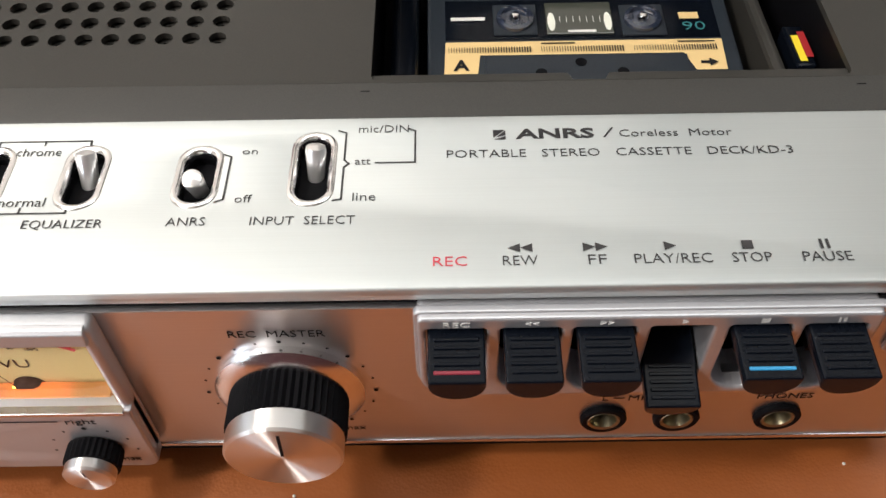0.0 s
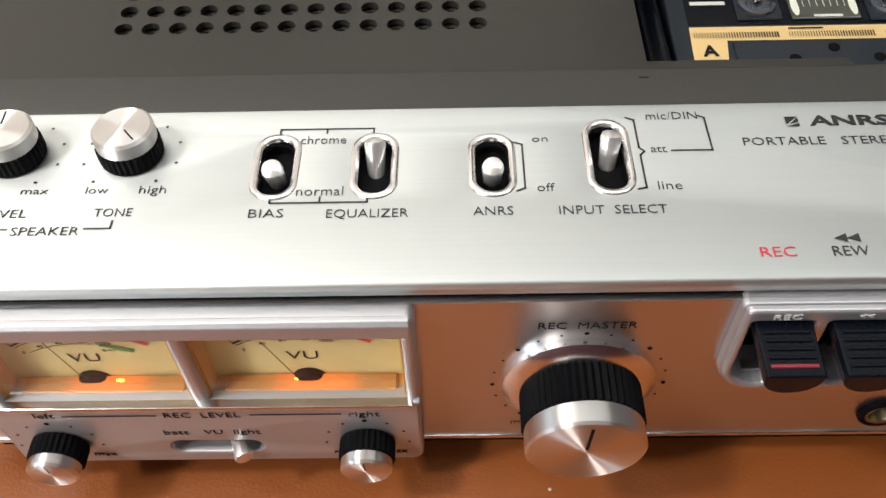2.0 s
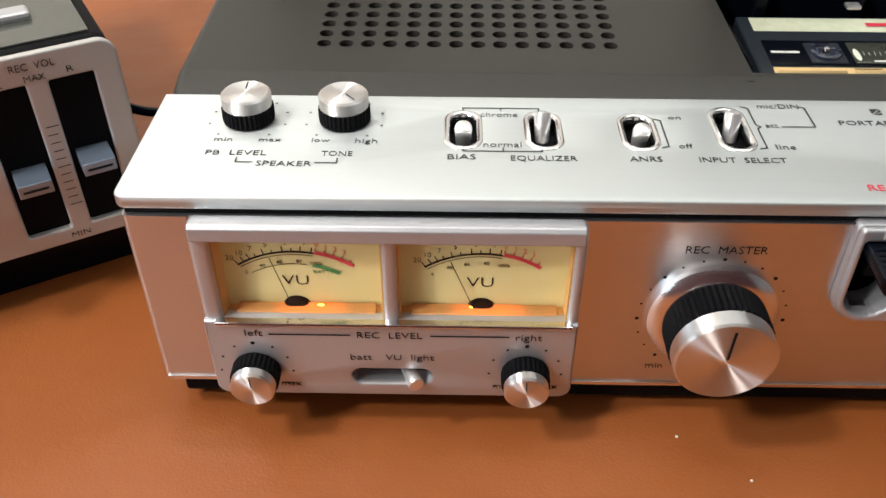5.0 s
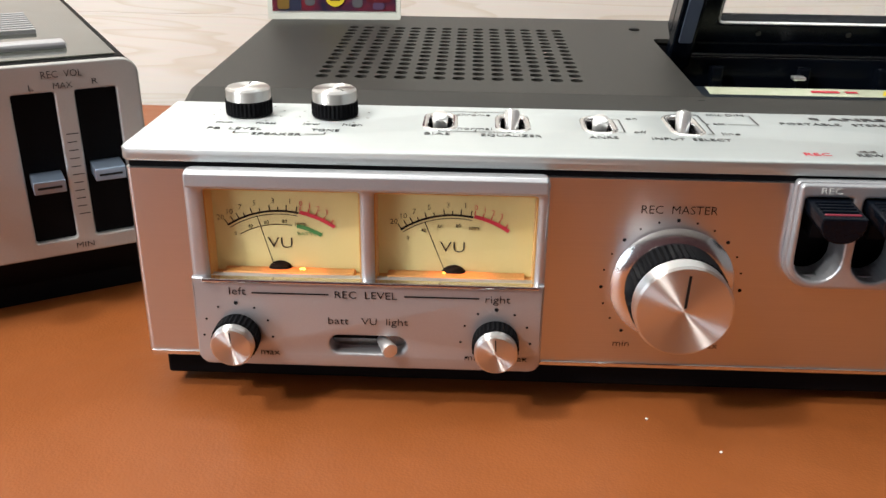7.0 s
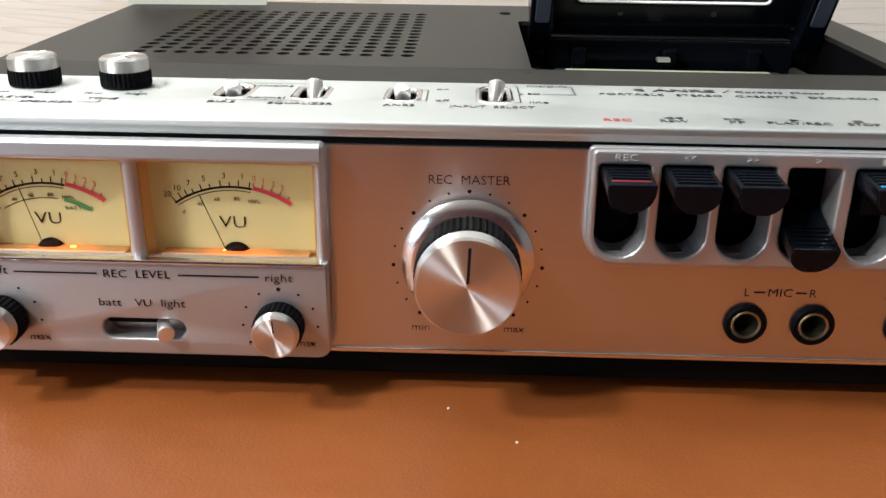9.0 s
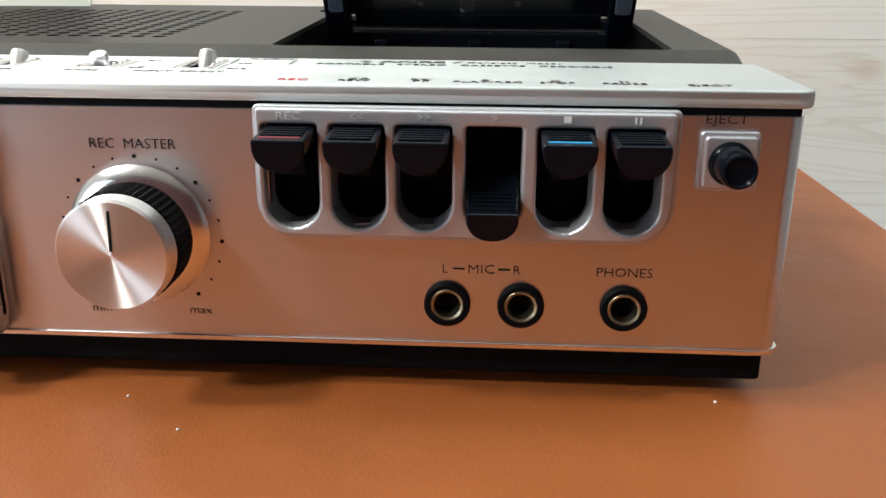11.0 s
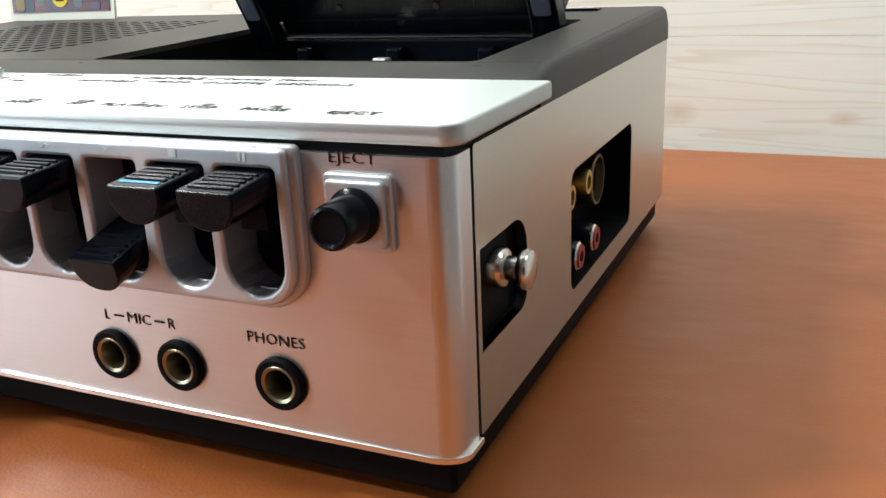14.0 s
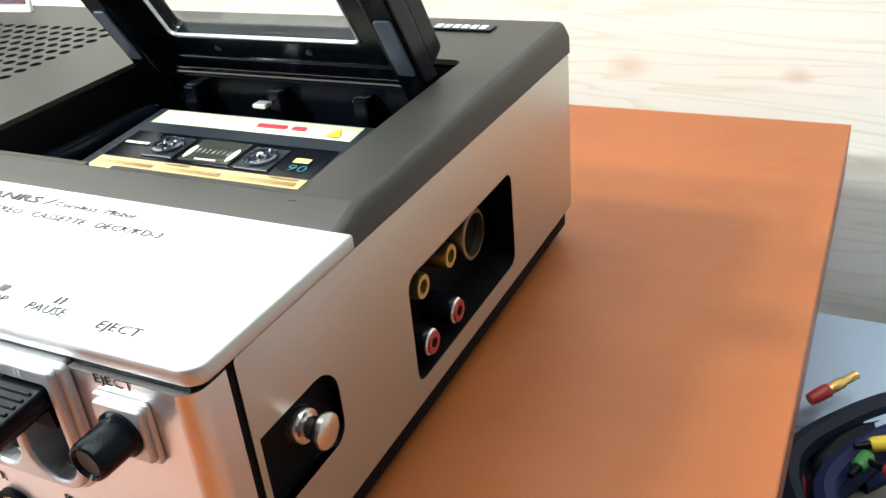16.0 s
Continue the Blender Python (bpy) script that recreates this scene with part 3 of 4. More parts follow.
part("spring_clip", box(2.91, 2.975, 1.665, 1.72, 0.899, 0.918, 0.006), LEVER, deck, "bright metal spring clip")

# the open lid: a black frame with a clear window, leaning towards the viewer
LID = Matrix.Translation((0, 1.875, 1.018)) @ Matrix.Rotation(radians(31), 4, "X") @ FRONT
lid = part("lid", turned(sheet([rounded(2.27, 3.72, 0.08, 1.12, 0.05), rounded(2.495, 3.445, 0.208, 0.98, 0.03)], -0.05, 0.05, 0.01), LID), BLACK, deck, "open black plastic cassette lid with a clear window")
part("lid_pane", turned(sheet([rounded(2.495, 3.445, 0.208, 0.98, 0.03)], -0.006, 0.006), LID), GLASS, lid, "clear window").visible_shadow = False
part("pane_edge", turned(sheet([rounded(2.498, 3.442, 0.211, 0.977, 0.03), rounded(2.504, 3.436, 0.217, 0.971, 0.025)], 0.035, 0.050), LID), PALE, lid, "pale line round the window")
for ax0, ax1 in ((2.27, 2.385), (3.60, 3.72)):
    arm = turned(sheet([rounded(ax0, ax1, -0.02, 0.72, 0.03)], 0.04, 0.14, 0.012), LID)
    part("lid_arm", arm, BLACK, lid, "black hinge arm of the lid")
    part("arm_facet", turned(sheet([rounded(ax0 + 0.025, ax1 - 0.02, 0.16, 0.44, 0.015)], 0.135, 0.148, 0.004), LID), ARM_GREY, lid, "glossy face of the arm")
part("lid_bar", turned(sheet([rounded(2.40, 3.58, 0.02, 0.10)], -0.03, 0.06, 0.01), LID), BLACK, lid, "black lower bar of the lid")
for sx in (2.72, 3.18):
    part("lid_screw", turned(lathe([(0.014, 0.05), (0.014, 0.058), (0.008, 0.058)], Matrix.Translation((sx, 0.155, 0)), 12), LID), COVER, lid, "small dark screw", True)

# ---- knobs ----
def dots(cx, cy, r, start, end, n, size, m, bm=None, big=()):
    for i in range(n):
        a = radians(start + (end - start) * i / (n - 1))
        s = size * (1.6 if i in big else 1.0)
        bm = blot(ring2(cx + r * math.sin(a), cy + r * math.cos(a), s, 8), m, bm)
    return bm


def knob(name, at, m, r_body, r_cap, z_cap, z_top, teeth, cap_mat, pointer, label, flange=None):
    m = Matrix.Translation(at) @ m
    body = part(name, lathe([(r_body * 0.98, 0.004), (r_body, 0.012, 1), (r_body, z_cap - 0.006, 1), (r_cap * 0.98, z_cap)], m, teeth * 2, depth=r_body * 0.045), MATT_BLACK, deck, label)
    part("knob_cap", lathe([(r_cap * 0.99, z_cap - 0.002), (r_cap, z_cap + 0.004), (r_cap, z_top - 0.008), (r_cap - 0.008, z_top), (0.001, z_top)], m, 64), cap_mat, body, "spun aluminium cap", True)
    a = radians(pointer)
    d = Vector((math.sin(a), math.cos(a)))
    part("pointer", stroke([(d.x * 0.02, d.y * 0.02), (d.x * r_cap * 0.78, d.y * r_cap * 0.78)], r_cap * 0.055, m, lift=z_top + 0.0015), INK, body, "black pointer line")
    if flange:
        part("flange", lathe([(flange, 0.0), (flange, 0.022), (flange - 0.035, 0.05), (r_body * 0.96, 0.05)], m, 64), FLANGE, body, "polished aluminium flange", True)
    return body


knob("master_knob", (1.988, -0.001, 0.513), FRONT, 0.176, 0.170, 0.165, 0.232, 50, SPUN_FRONT, 2, "large black fluted knob with a spun aluminium cap", 0.222)
knob("level_knob", (0.406, -0.081, 0.296), FRONT, 0.086, 0.078, 0.07, 0.107, 30, SPUN_FRONT, -2, "small black fluted knob with a spun aluminium cap")
knob("level_knob", (1.356, -0.081, 0.296), FRONT, 0.086, 0.078, 0.07, 0.107, 30, SPUN_FRONT, -3, "small black fluted knob with a spun aluminium cap")
knob("speaker_knob", (0.364, 0.485, 0.981), FLAT, 0.092, 0.087, 0.062, 0.11, 34, SPUN_TOP, -3, "black fluted knob with a bright cap")
knob("speaker_knob", (0.706, 0.485, 0.981), FLAT, 0.092, 0.087, 0.062, 0.11, 34, SPUN_TOP, 140, "black fluted knob with a bright cap")

# ---- toggle switches ----
def switch(cx, cy, half, lean, side):
    rim = part("switch_rim", sheet([slot2(cx, cy, half, 0.072), slot2(cx, cy, half - 0.03, 0.045)], 0.945, 0.985, 0.014), FLANGE, deck, "bright pressed rim of a switch", True)
    part("switch_well", box(cx - 0.07, cx + 0.07, cy - half, cy + half, 0.86, 0.88), MATT_BLACK, rim, "dark inside of the switch")
    part("switch_liner", sheet([slot2(cx, cy, half - 0.01, 0.060), slot2(cx, cy, half - 0.03, 0.046)], 0.87, 0.95), MATT_BLACK, rim)
    m = Matrix.Translation((cx, cy, 0.89)) @ Matrix.Rotation(radians(lean), 4, "X") @ Matrix.Rotation(radians(side), 4, "Y")
    part("switch_lever", lathe([(0.023, -0.01), (0.026, 0.06), (0.031, 0.125), (0.028, 0.138), (0.012, 0.145)], m, 20), LEVER, rim, "bright metal lever", True)


switch(*SWITCH[0], 20, 0)
switch(*SWITCH[1], -30, 0)
switch(*SWITCH[2], 20, 0)
switch(*SWITCH[3], -20, 4)

# ---- lettering on the plate ----
P = Matrix.Translation((-0.016, -0.004, 0.98))
printed((("min", 0.285, 0.338, 0.026, 0.062), ("max", 0.44, 0.338, 0.026, 0.075), ("low", 0.622, 0.338, 0.026, 0.062), ("high", 0.772, 0.335, 0.03, 0.075), ("PB  LEVEL", 0.274, 0.252, 0.03, 0.206), ("TONE", 0.665, 0.252, 0.03, 0.105),
                         ("SPEAKER", 0.455, 0.188, 0.03, 0.185), ("chrome", 1.205, 0.52, 0.034, 0.132), ("normal", 1.212, 0.318, 0.034, 0.13), ("BIAS", 1.09, 0.24, 0.031, 0.095), ("EQUALIZER", 1.302, 0.236, 0.031, 0.222),
                         ("ANRS", 1.70, 0.238, 0.031, 0.108), ("on", 1.875, 0.515, 0.026, 0.045), ("off", 1.878, 0.322, 0.03, 0.048), ("INPUT  SELECT", 1.932, 0.237, 0.031, 0.29), ("mic/DIN", 2.215, 0.60, 0.032, 0.15), ("att", 2.21, 0.465, 0.03, 0.045),
                         ("line", 2.21, 0.322, 0.032, 0.065), ("/", 2.945, 0.565, 0.042, 0.035), ("Coreless  Motor", 2.995, 0.566, 0.031, 0.335), ("PORTABLE   STEREO   CASSETTE   DECK/KD-3", 2.478, 0.487, 0.032, 1.015),
                         ("REW", 2.622, 0.083, 0.033, 0.092), ("FF", 2.848, 0.083, 0.033, 0.048), ("PLAY/REC", 2.97, 0.083, 0.033, 0.205), ("STOP", 3.228, 0.083, 0.033, 0.105), ("PAUSE", 3.415, 0.083, 0.033, 0.13), ("EJECT", 3.665, 0.075, 0.033, 0.13)), P, deck, PLATE_INK)
printed((("ANRS", 2.685, 0.565, 0.04, 0.235),), P, deck, PLATE_INK, 0.0022)
ruled(([(0.385, 0.236), (0.385, 0.21), (0.44, 0.21)], [(0.652, 0.21), (0.722, 0.21), (0.722, 0.236)], [(1.142, 0.565), (1.142, 0.582), (1.416, 0.582), (1.416, 0.565)], [(1.279, 0.582), (1.279, 0.565)],
             [(1.142, 0.31), (1.142, 0.292), (1.41, 0.292), (1.41, 0.31)], [(1.279, 0.292), (1.279, 0.312)], [(1.822, 0.515), (1.845, 0.505), (1.845, 0.335), (1.822, 0.325)],
             [(2.155, 0.61), (2.178, 0.6), (2.178, 0.485), (2.192, 0.47), (2.178, 0.455), (2.178, 0.33), (2.155, 0.325)], [(2.365, 0.615), (2.385, 0.605), (2.385, 0.472), (2.27, 0.472)]), 0.0055, P, deck, PLATE_INK)
for x0, s in ((2.637, -1), (2.670, -1), (2.838, 1), (2.871, 1), (3.055, 1)):
    part("arrow_mark", blot([(x0, 0.127), (x0, 0.157), (x0 + 0.033, 0.142)] if s > 0 else [(x0, 0.142), (x0 + 0.033, 0.157), (x0 + 0.033, 0.127)], P), PLATE_INK, deck)
part("key_mark", blot(rounded(3.262, 3.292, 0.127, 0.157), P), PLATE_INK, deck)
part("key_mark", blot(rounded(3.470, 3.478, 0.125, 0.158), P), PLATE_INK, deck)
part("key_mark", blot(rounded(3.488, 3.496, 0.125, 0.158), P), PLATE_INK, deck)
logo = blot([(2.618, 0.562), (2.655, 0.562), (2.655, 0.575)], P)
blot([(2.618, 0.57), (2.655, 0.603), (2.618, 0.603)], P, logo)
blot([(2.628, 0.572), (2.655, 0.58), (2.655, 0.60)], P, logo)
part("square_mark", logo, PLATE_INK, deck)
for cx in (0.380, 0.722):
    tagged(part("scale_dots", dots(cx, 0.489, 0.138, -140, 140, 9, 0.005, P), PLATE_INK, deck), kind="stuff")
part("lettering", words("REC", 2.437, 0.083, 0.033, P, 0.09), RED_INK, deck, "red printed lettering")

# ---- lettering on the front ----
Q = FRONT
printed((("REC  MASTER", 1.854, 0.781, 0.031, 0.266), ("min", 1.80, 0.245, 0.026, 0.06), ("max", 2.12, 0.245, 0.026, 0.07), ("L", 2.93, 0.405, 0.03, None), ("MIC", 3.01, 0.405, 0.03, 0.08), ("R", 3.15, 0.405, 0.03, None), ("PHONES", 3.405, 0.405, 0.03, 0.17), ("EJECT", 3.69, 0.885, 0.026, 0.12)), Q, deck)
ruled(([(2.965, 0.42), (2.995, 0.42)], [(3.105, 0.42), (3.135, 0.42)]), 0.006, Q, deck)
tagged(part("scale_dots", dots(1.988, 0.505, 0.252, -140, 140, 19, 0.0045, Q, None, (0, 3, 6, 9, 12, 15, 18)), INK, deck), kind="stuff")

# ---- microphone and headphone jacks ----
for x, z in JACKS:
    m = Matrix.Translation((x, 0, z)) @ FRONT
    jack = part("jack", lathe([(0.073, 0.0), (0.073, 0.014), (0.067, 0.02), (0.054, 0.02), (0.05, 0.004), (0.045, -0.05)], m, 40, hollow=True), MATT_BLACK, deck, "black-rimmed jack socket", True)
    part("jack_ring", lathe([(0.054, 0.016), (0.05, 0.02), (0.042, 0.016), (0.034, -0.02), (0.034, -0.12)], m, 40, hollow=True), JACK_BRASS, jack, "brass inner ring", True)
    part("jack_hole", lathe([(0.033, -0.11), (0.033, -0.035)], m, 24), MATT_BLACK, jack, "", True)

# ---- key bezel and piano keys ----
KEY_SPANS = [(2.397, 2.561), (2.597, 2.760), (2.792, 2.958), (2.996, 3.162), (3.206, 3.370), (3.405, 3.570)]
cut = [rounded(a, b, 0.555, 0.872, (b - a) * 0.5, (1, 1, 0.14, 0.14)) for a, b in KEY_SPANS]
bezel = part("key_bezel", turned(sheet([rounded(2.376, 3.600, 0.530, 0.918, 0.1, (1, 1, 0.15, 0.15))] + cut, -0.09, 0.05, 0.010), FRONT), ALU_CAST, deck, "cast silver bezel round the keys")
part("bezel_flange", turned(sheet([rounded(2.366, 3.618, 0.518, 0.924, 0.115, (1, 1, 0.15, 0.15)), rounded(2.392, 3.584, 0.546, 0.904, 0.088, (1, 1, 0.15, 0.15))], 0.001, 0.030, 0.007), FRONT), ALU_CAST, bezel, "stepped rim of the bezel")
part("key_well", box(2.38, 3.60, 0.13, 0.15, 0.53, 0.91), MATT_BLACK, bezel, "black inside behind the keys")
white = words("REC", 2.445, 0.886, 0.022, Matrix.Translation((0, -0.05, 0)) @ FRONT, 0.07)
for text, k in (("<<", 1), (">>", 2), (">", 3)):
    words(text, (KEY_SPANS[k][0] + KEY_SPANS[k][1]) / 2, 0.886, 0.024, Matrix.Translation((0, -0.05, 0)) @ FRONT, None, align="CENTER", bm=white)
blot(rounded(3.277, 3.30, 0.888, 0.908), Matrix.Translation((0, -0.05, 0)) @ FRONT, white)
for x in (3.478, 3.492):
    blot(rounded(x, x + 0.007, 0.888, 0.908), Matrix.Translation((0, -0.05, 0)) @ FRONT, white)
part("key_symbols", white, PALE, bezel, "white printed key symbols")


def key(x0, x1, down, stripe, label):
    """A lever with a flat ribbed top and a half-round underside, tilted at its pivot."""
    g = 0.007
    py, pz, tilt, long = (0.01, 0.692, 16.5, 0.178) if down else (-0.01, 0.868, 4.4, 0.192)
    K = Matrix.Translation((0, py, pz)) @ Matrix.Rotation(radians(tilt), 4, "X") @ FRONT
    body = part("key", turned(sheet([rounded(x0 + g, x1 - g, -0.094, 0.0, 0.07, (1, 1, 0.1, 0.1))], -0.13, long, 0.006), K), BLACK, deck, label)
    part("key_web", turned(sheet([rounded(x0 + 0.045, x1 - 0.045, -0.15, -0.08)], -0.13, 0.03), K), MATT_BLACK, body, "dark stem under the key")
    for i in range(5):
        t = long * (0.34 + 0.125 * i)
        last = stripe and i == 4
        ridge = box(x0 + 0.022, x1 - 0.022, -0.003, 0.003 if last else 0.0048, t - 0.0055, t + 0.0055, 0.002, 1)
        part("key_ridge", turned(ridge, K), stripe if last else BLACK, body, "coloured ridge" if last else "")
    return body


names = ("record", "rewind", "fast forward", "play", "stop", "pause")
for k, (a, b) in enumerate(KEY_SPANS):
    key(a, b, k == 3, {0: KEY_RED, 4: BLUE}.get(k), f"black plastic {names[k]} key" + (" pressed down" if k == 3 else ""))

# ---- eject button ----
frame_ = part("eject_frame", turned(sheet([rounded(3.676, 3.850, 0.686, 0.864, 0.014)], 0.0, 0.016, 0.006), FRONT), ALU_CAST, deck, "square silver frame of the eject button")
part("raised_square", turned(sheet([rounded(3.688, 3.838, 0.698, 0.852, 0.012)], 0.010, 0.032, 0.007), FRONT), ALU_CAST, frame_, "raised middle of the frame")
m = Matrix.Translation((3.763, -0.030, 0.775)) @ FRONT
part("eject_button", lathe([(0.064, 0), (0.064, 0.01), (0.058, 0.014), (0.054, 0.018), (0.053, 0.1), (0.049, 0.113), (0.042, 0.116), (0.036, 0.108), (0.001, 0.106)], m, 40), BLACK, frame_, "black eject button with a dished end", True)

# ---- meter housing ----
MY = -0.08
wins = [rounded(0.315, 0.865, 0.512, 0.852, 0.012), rounded(0.915, 1.487, 0.512, 0.852, 0.012)]
lever_slot = rounded(0.742, 1.028, 0.224, 0.300, 0.037)
housing = part("meter_housing", turned(sheet([rounded(0.25, 1.525, 0.19, 0.922, 0.05, (1, 1, 0.5, 0.5))] + wins + [lever_slot], 0.0, 0.066, 0.018), FRONT), ALU_CAST, deck, "silver housing of the level meters", True)
part("lower_plate", turned(sheet([rounded(0.25, 1.525, 0.165, 0.522, 0.045, (1, 1, 0.1, 0.1)), lever_slot], 0.02, 0.08, 0.008), FRONT), ALU_CAST, housing, "flat silver plate under the meters", True)
part("hood", prism([(-0.05, 0.866), (-0.081, 0.866), (-0.084, 0.87), (-0.079, 0.912), (-0.066, 0.924), (-0.05, 0.925)], 0.262, 1.513, 0.003), ALU_CAST, housing, "bevelled bar over the meters")
part("lip", prism([(-0.06, 0.506), (-0.088, 0.508), (-0.091, 0.514), (-0.088, 0.522), (-0.06, 0.524)], 0.29, 1.505, 0.002), CHROME, housing, "bright lip under the meters")

def band(px, pz, r0, r1, d0, d1, m):
    """A printed arc between two radii and two angles."""
    turns = [radians(d0 + (d1 - d0) * i / 10) for i in range(11)]
    return blot([(px + r1 * math.sin(a), pz + r1 * math.cos(a)) for a in turns] + [(px + r0 * math.sin(a), pz + r0 * math.cos(a)) for a in turns[::-1]], m, lift=0.004)


for k, (a, b) in enumerate(((0.315, 0.865), (0.915, 1.487))):
    fy = 0.03
    D = Matrix.Translation((0, fy, 0)) @ FRONT
    cx = (a + b) / 2
    meter = part("meter", turned(sheet([rounded(a - 0.01, b + 0.01, 0.495, 0.86), rounded(a + 0.005, b - 0.005, 0.508, 0.848)], -fy - 0.03, 0.05), FRONT), AMBER, deck, "lit level meter with a yellow dial")
    part("dial", box(a, b, fy, fy + 0.02, 0.50, 0.855), DIAL, meter, "yellow dial")
    px, pz, R = cx - 0.026 + 0.02 * k, 0.405, 0.34
    print_ = None
    for r, wdt in ((R, 0.008), (R - 0.012, 0.003)):
        pts = [(px + r * math.sin(radians(d)), pz + r * math.cos(radians(d))) for d in range(-34, 12, 3)]
        print_ = stroke(pts, wdt, D, print_)
    for d, tall in ((-34, 1), (-30, 1), (-26, 1), (-22, 0), (-17, 1), (-12, 0), (-6, 1), (-1, 0), (4, 1), (10, 1)):
        s, c = math.sin(radians(d)), math.cos(radians(d))
        stroke([(px + R * s, pz + R * c), (px + (R + 0.014 + 0.008 * tall) * s, pz + (R + 0.014 + 0.008 * tall) * c)], 0.004, D, print_)
    for text, d in (("20", -35.5), ("10", -29), ("7", -22.5), ("5", -14), ("3", -3.5), ("1", 6)):
        words(text, px + (R + 0.035) * math.sin(radians(d)), pz + (R + 0.03) * math.cos(radians(d)), 0.02, D, align="CENTER", bm=print_)
    for text, d in (("0", -34.5), ("40", -22), ("60", -10), ("80", 3), ("100%", 14.5)):
        words(text, px + (R - 0.045) * math.sin(radians(d)), pz + (R - 0.047) * math.cos(radians(d)), 0.014, D, align="CENTER", bm=print_)
    if k == 0:
        stroke([(px + 0.288 * math.sin(radians(d)), pz + 0.288 * math.cos(radians(d))) for d in range(-31, 11, 3)], 0.003, D, print_)
    words("VU", px - 0.05, 0.60, 0.043, D, 0.09, bm=print_)
    part("dial_print", print_, INK, meter, "black scale and letters")
    red = band(px, pz, R - 0.002, R + 0.012, 12, 35, D)
    for d in range(12, 34, 5):
        s, c = math.sin(radians(d)), math.cos(radians(d))
        stroke([(px + (R + 0.013) * s, pz + (R + 0.013) * c), (px + (R + 0.024) * s, pz + (R + 0.024) * c)], 0.004, D, red, 0.004)
    for text, d in (("0", 12), ("1", 17), ("2", 22), ("3", 27)):
        words(text, px + (R + 0.035) * math.sin(radians(d)), pz + (R + 0.03) * math.cos(radians(d)), 0.02, D, align="CENTER", bm=red)
    part("dial_print", red, RED_INK, meter, "red end of the scale")
    if k == 0:
        g = band(px, pz, 0.283, 0.298, 12, 31, D)
        words("BATTERY", px + 0.06, pz + 0.247, 0.013, D, 0.095, slant=-0.2, bm=g)
        part("dial_print", g, GREEN_INK, meter, "green battery mark")
    part("hub", lathe([(0.052, 0.0), (0.05, 0.02), (0.04, 0.03), (0.001, 0.034)], Matrix.Translation((px - 0.008 + 0.01 * k, fy, 0.497)) @ FRONT, 32), MATT_BLACK, meter, "dark hub of the needle", True)
    a0 = radians(-14.6 if k == 0 else -21)
    part("needle", stroke([(px - 0.015 + 0.05 * math.sin(a0), 0.49 + 0.05 * math.cos(a0)), (px - 0.015 + 0.25 * math.sin(a0), 0.49 + 0.25 * math.cos(a0))], 0.0035, D, lift=0.022), INK, meter, "thin black needle")
    part("bulb_bar", box(a + 0.04, b - 0.03, fy - 0.060, fy - 0.006, 0.508, 0.526, 0.003, 1), GLOW_STRIP, meter, "amber strip over the bulb with painted glow")
    part("bulb", box(cx + 0.040 - 0.085 * k, cx + 0.062 - 0.085 * k, fy - 0.028, fy - 0.018, 0.524, 0.5285, 0.002, 1), ORANGE_GLOW, meter, "glowing orange bulb")
    part("pane", box(a, b, -0.045, -0.04, 0.512, 0.852), GLASS, meter, "clear window").visible_shadow = False

M = Matrix.Translation((-0.02, MY, -0.004)) @ FRONT
printed((("left", 0.405, 0.462, 0.03, 0.06), ("right", 1.335, 0.455, 0.03, 0.09), ("REC  LEVEL", 0.79, 0.458, 0.029, 0.225), ("batt", 0.762, 0.352, 0.029, 0.075), ("VU", 0.885, 0.352, 0.028, 0.055), ("light", 0.975, 0.352, 0.029, 0.08), ("max", 0.505, 0.215, 0.026, 0.07), ("min", 1.265, 0.215, 0.026, 0.06), ("max", 1.43, 0.215, 0.026, 0.065)), M, housing)
ruled(([(0.49, 0.471), (0.765, 0.471)], [(1.045, 0.471), (1.31, 0.471)]), 0.006, M, housing)
for cx in (0.426, 1.376):
    tagged(part("scale_dots", dots(cx, 0.300, 0.128, -125, 125, 9, 0.005, M, None, (4,)), INK, housing), kind="stuff")
part("lever_bed", box(0.72, 1.05, 0.0, 0.02, 0.21, 0.33), STEEL, housing, "bright bed of the lever")
part("lever_bed", box(0.742, 0.925, -0.03, -0.022, 0.262, 0.302), MATT_BLACK, housing, "dark slide of the lever")
m = Matrix.Translation((0.935, -0.035, 0.262)) @ FRONT @ Matrix.Rotation(radians(24), 4, "Y")
part("lever", lathe([(0.022, 0), (0.026, 0.06), (0.03, 0.085), (0.027, 0.093), (0.01, 0.095)], m, 20), LEVER, housing, "bright round lever", True)

# ---- the cassette ----
tape = thing("cassette", (3.0, 1.3, 0.725), "dark audio cassette with a cream label lying in the deck", "cassette")
CZ = 0.86
part("shell", box(2.40, 3.49, 0.93, 1.625, 0.745, CZ, 0.012), TAPE_SHELL, tape, "dark blue-grey shell")
part("raised_front", prism([(0.94, CZ), (0.94, CZ + 0.012), (1.095, CZ + 0.012), (1.105, CZ)], 2.60, 3.30), TAPE_SHELL, tape, "raised front of the shell")
C = Matrix.Translation((0, 0, CZ))
part("label", blot([(2.458, 1.02), (2.574, 1.02), (2.584, 1.112), (3.295, 1.112), (3.325, 1.025), (3.432, 1.025), (3.438, 1.181), (2.464, 1.181)], C), CREAM, tape, "cream printed label")
ink = words("A", 2.49, 1.035, 0.05, C, 0.055, bm=None, bold=0.003, lift=0.006)
for k in range(3):
    for i in range(32):
        x = 2.475 + 0.325 * k + 0.0092 * i
        stroke([(x, 1.124), (x, 1.148)], 0.0018 + 0.0001 * i, C, ink, 0.006)
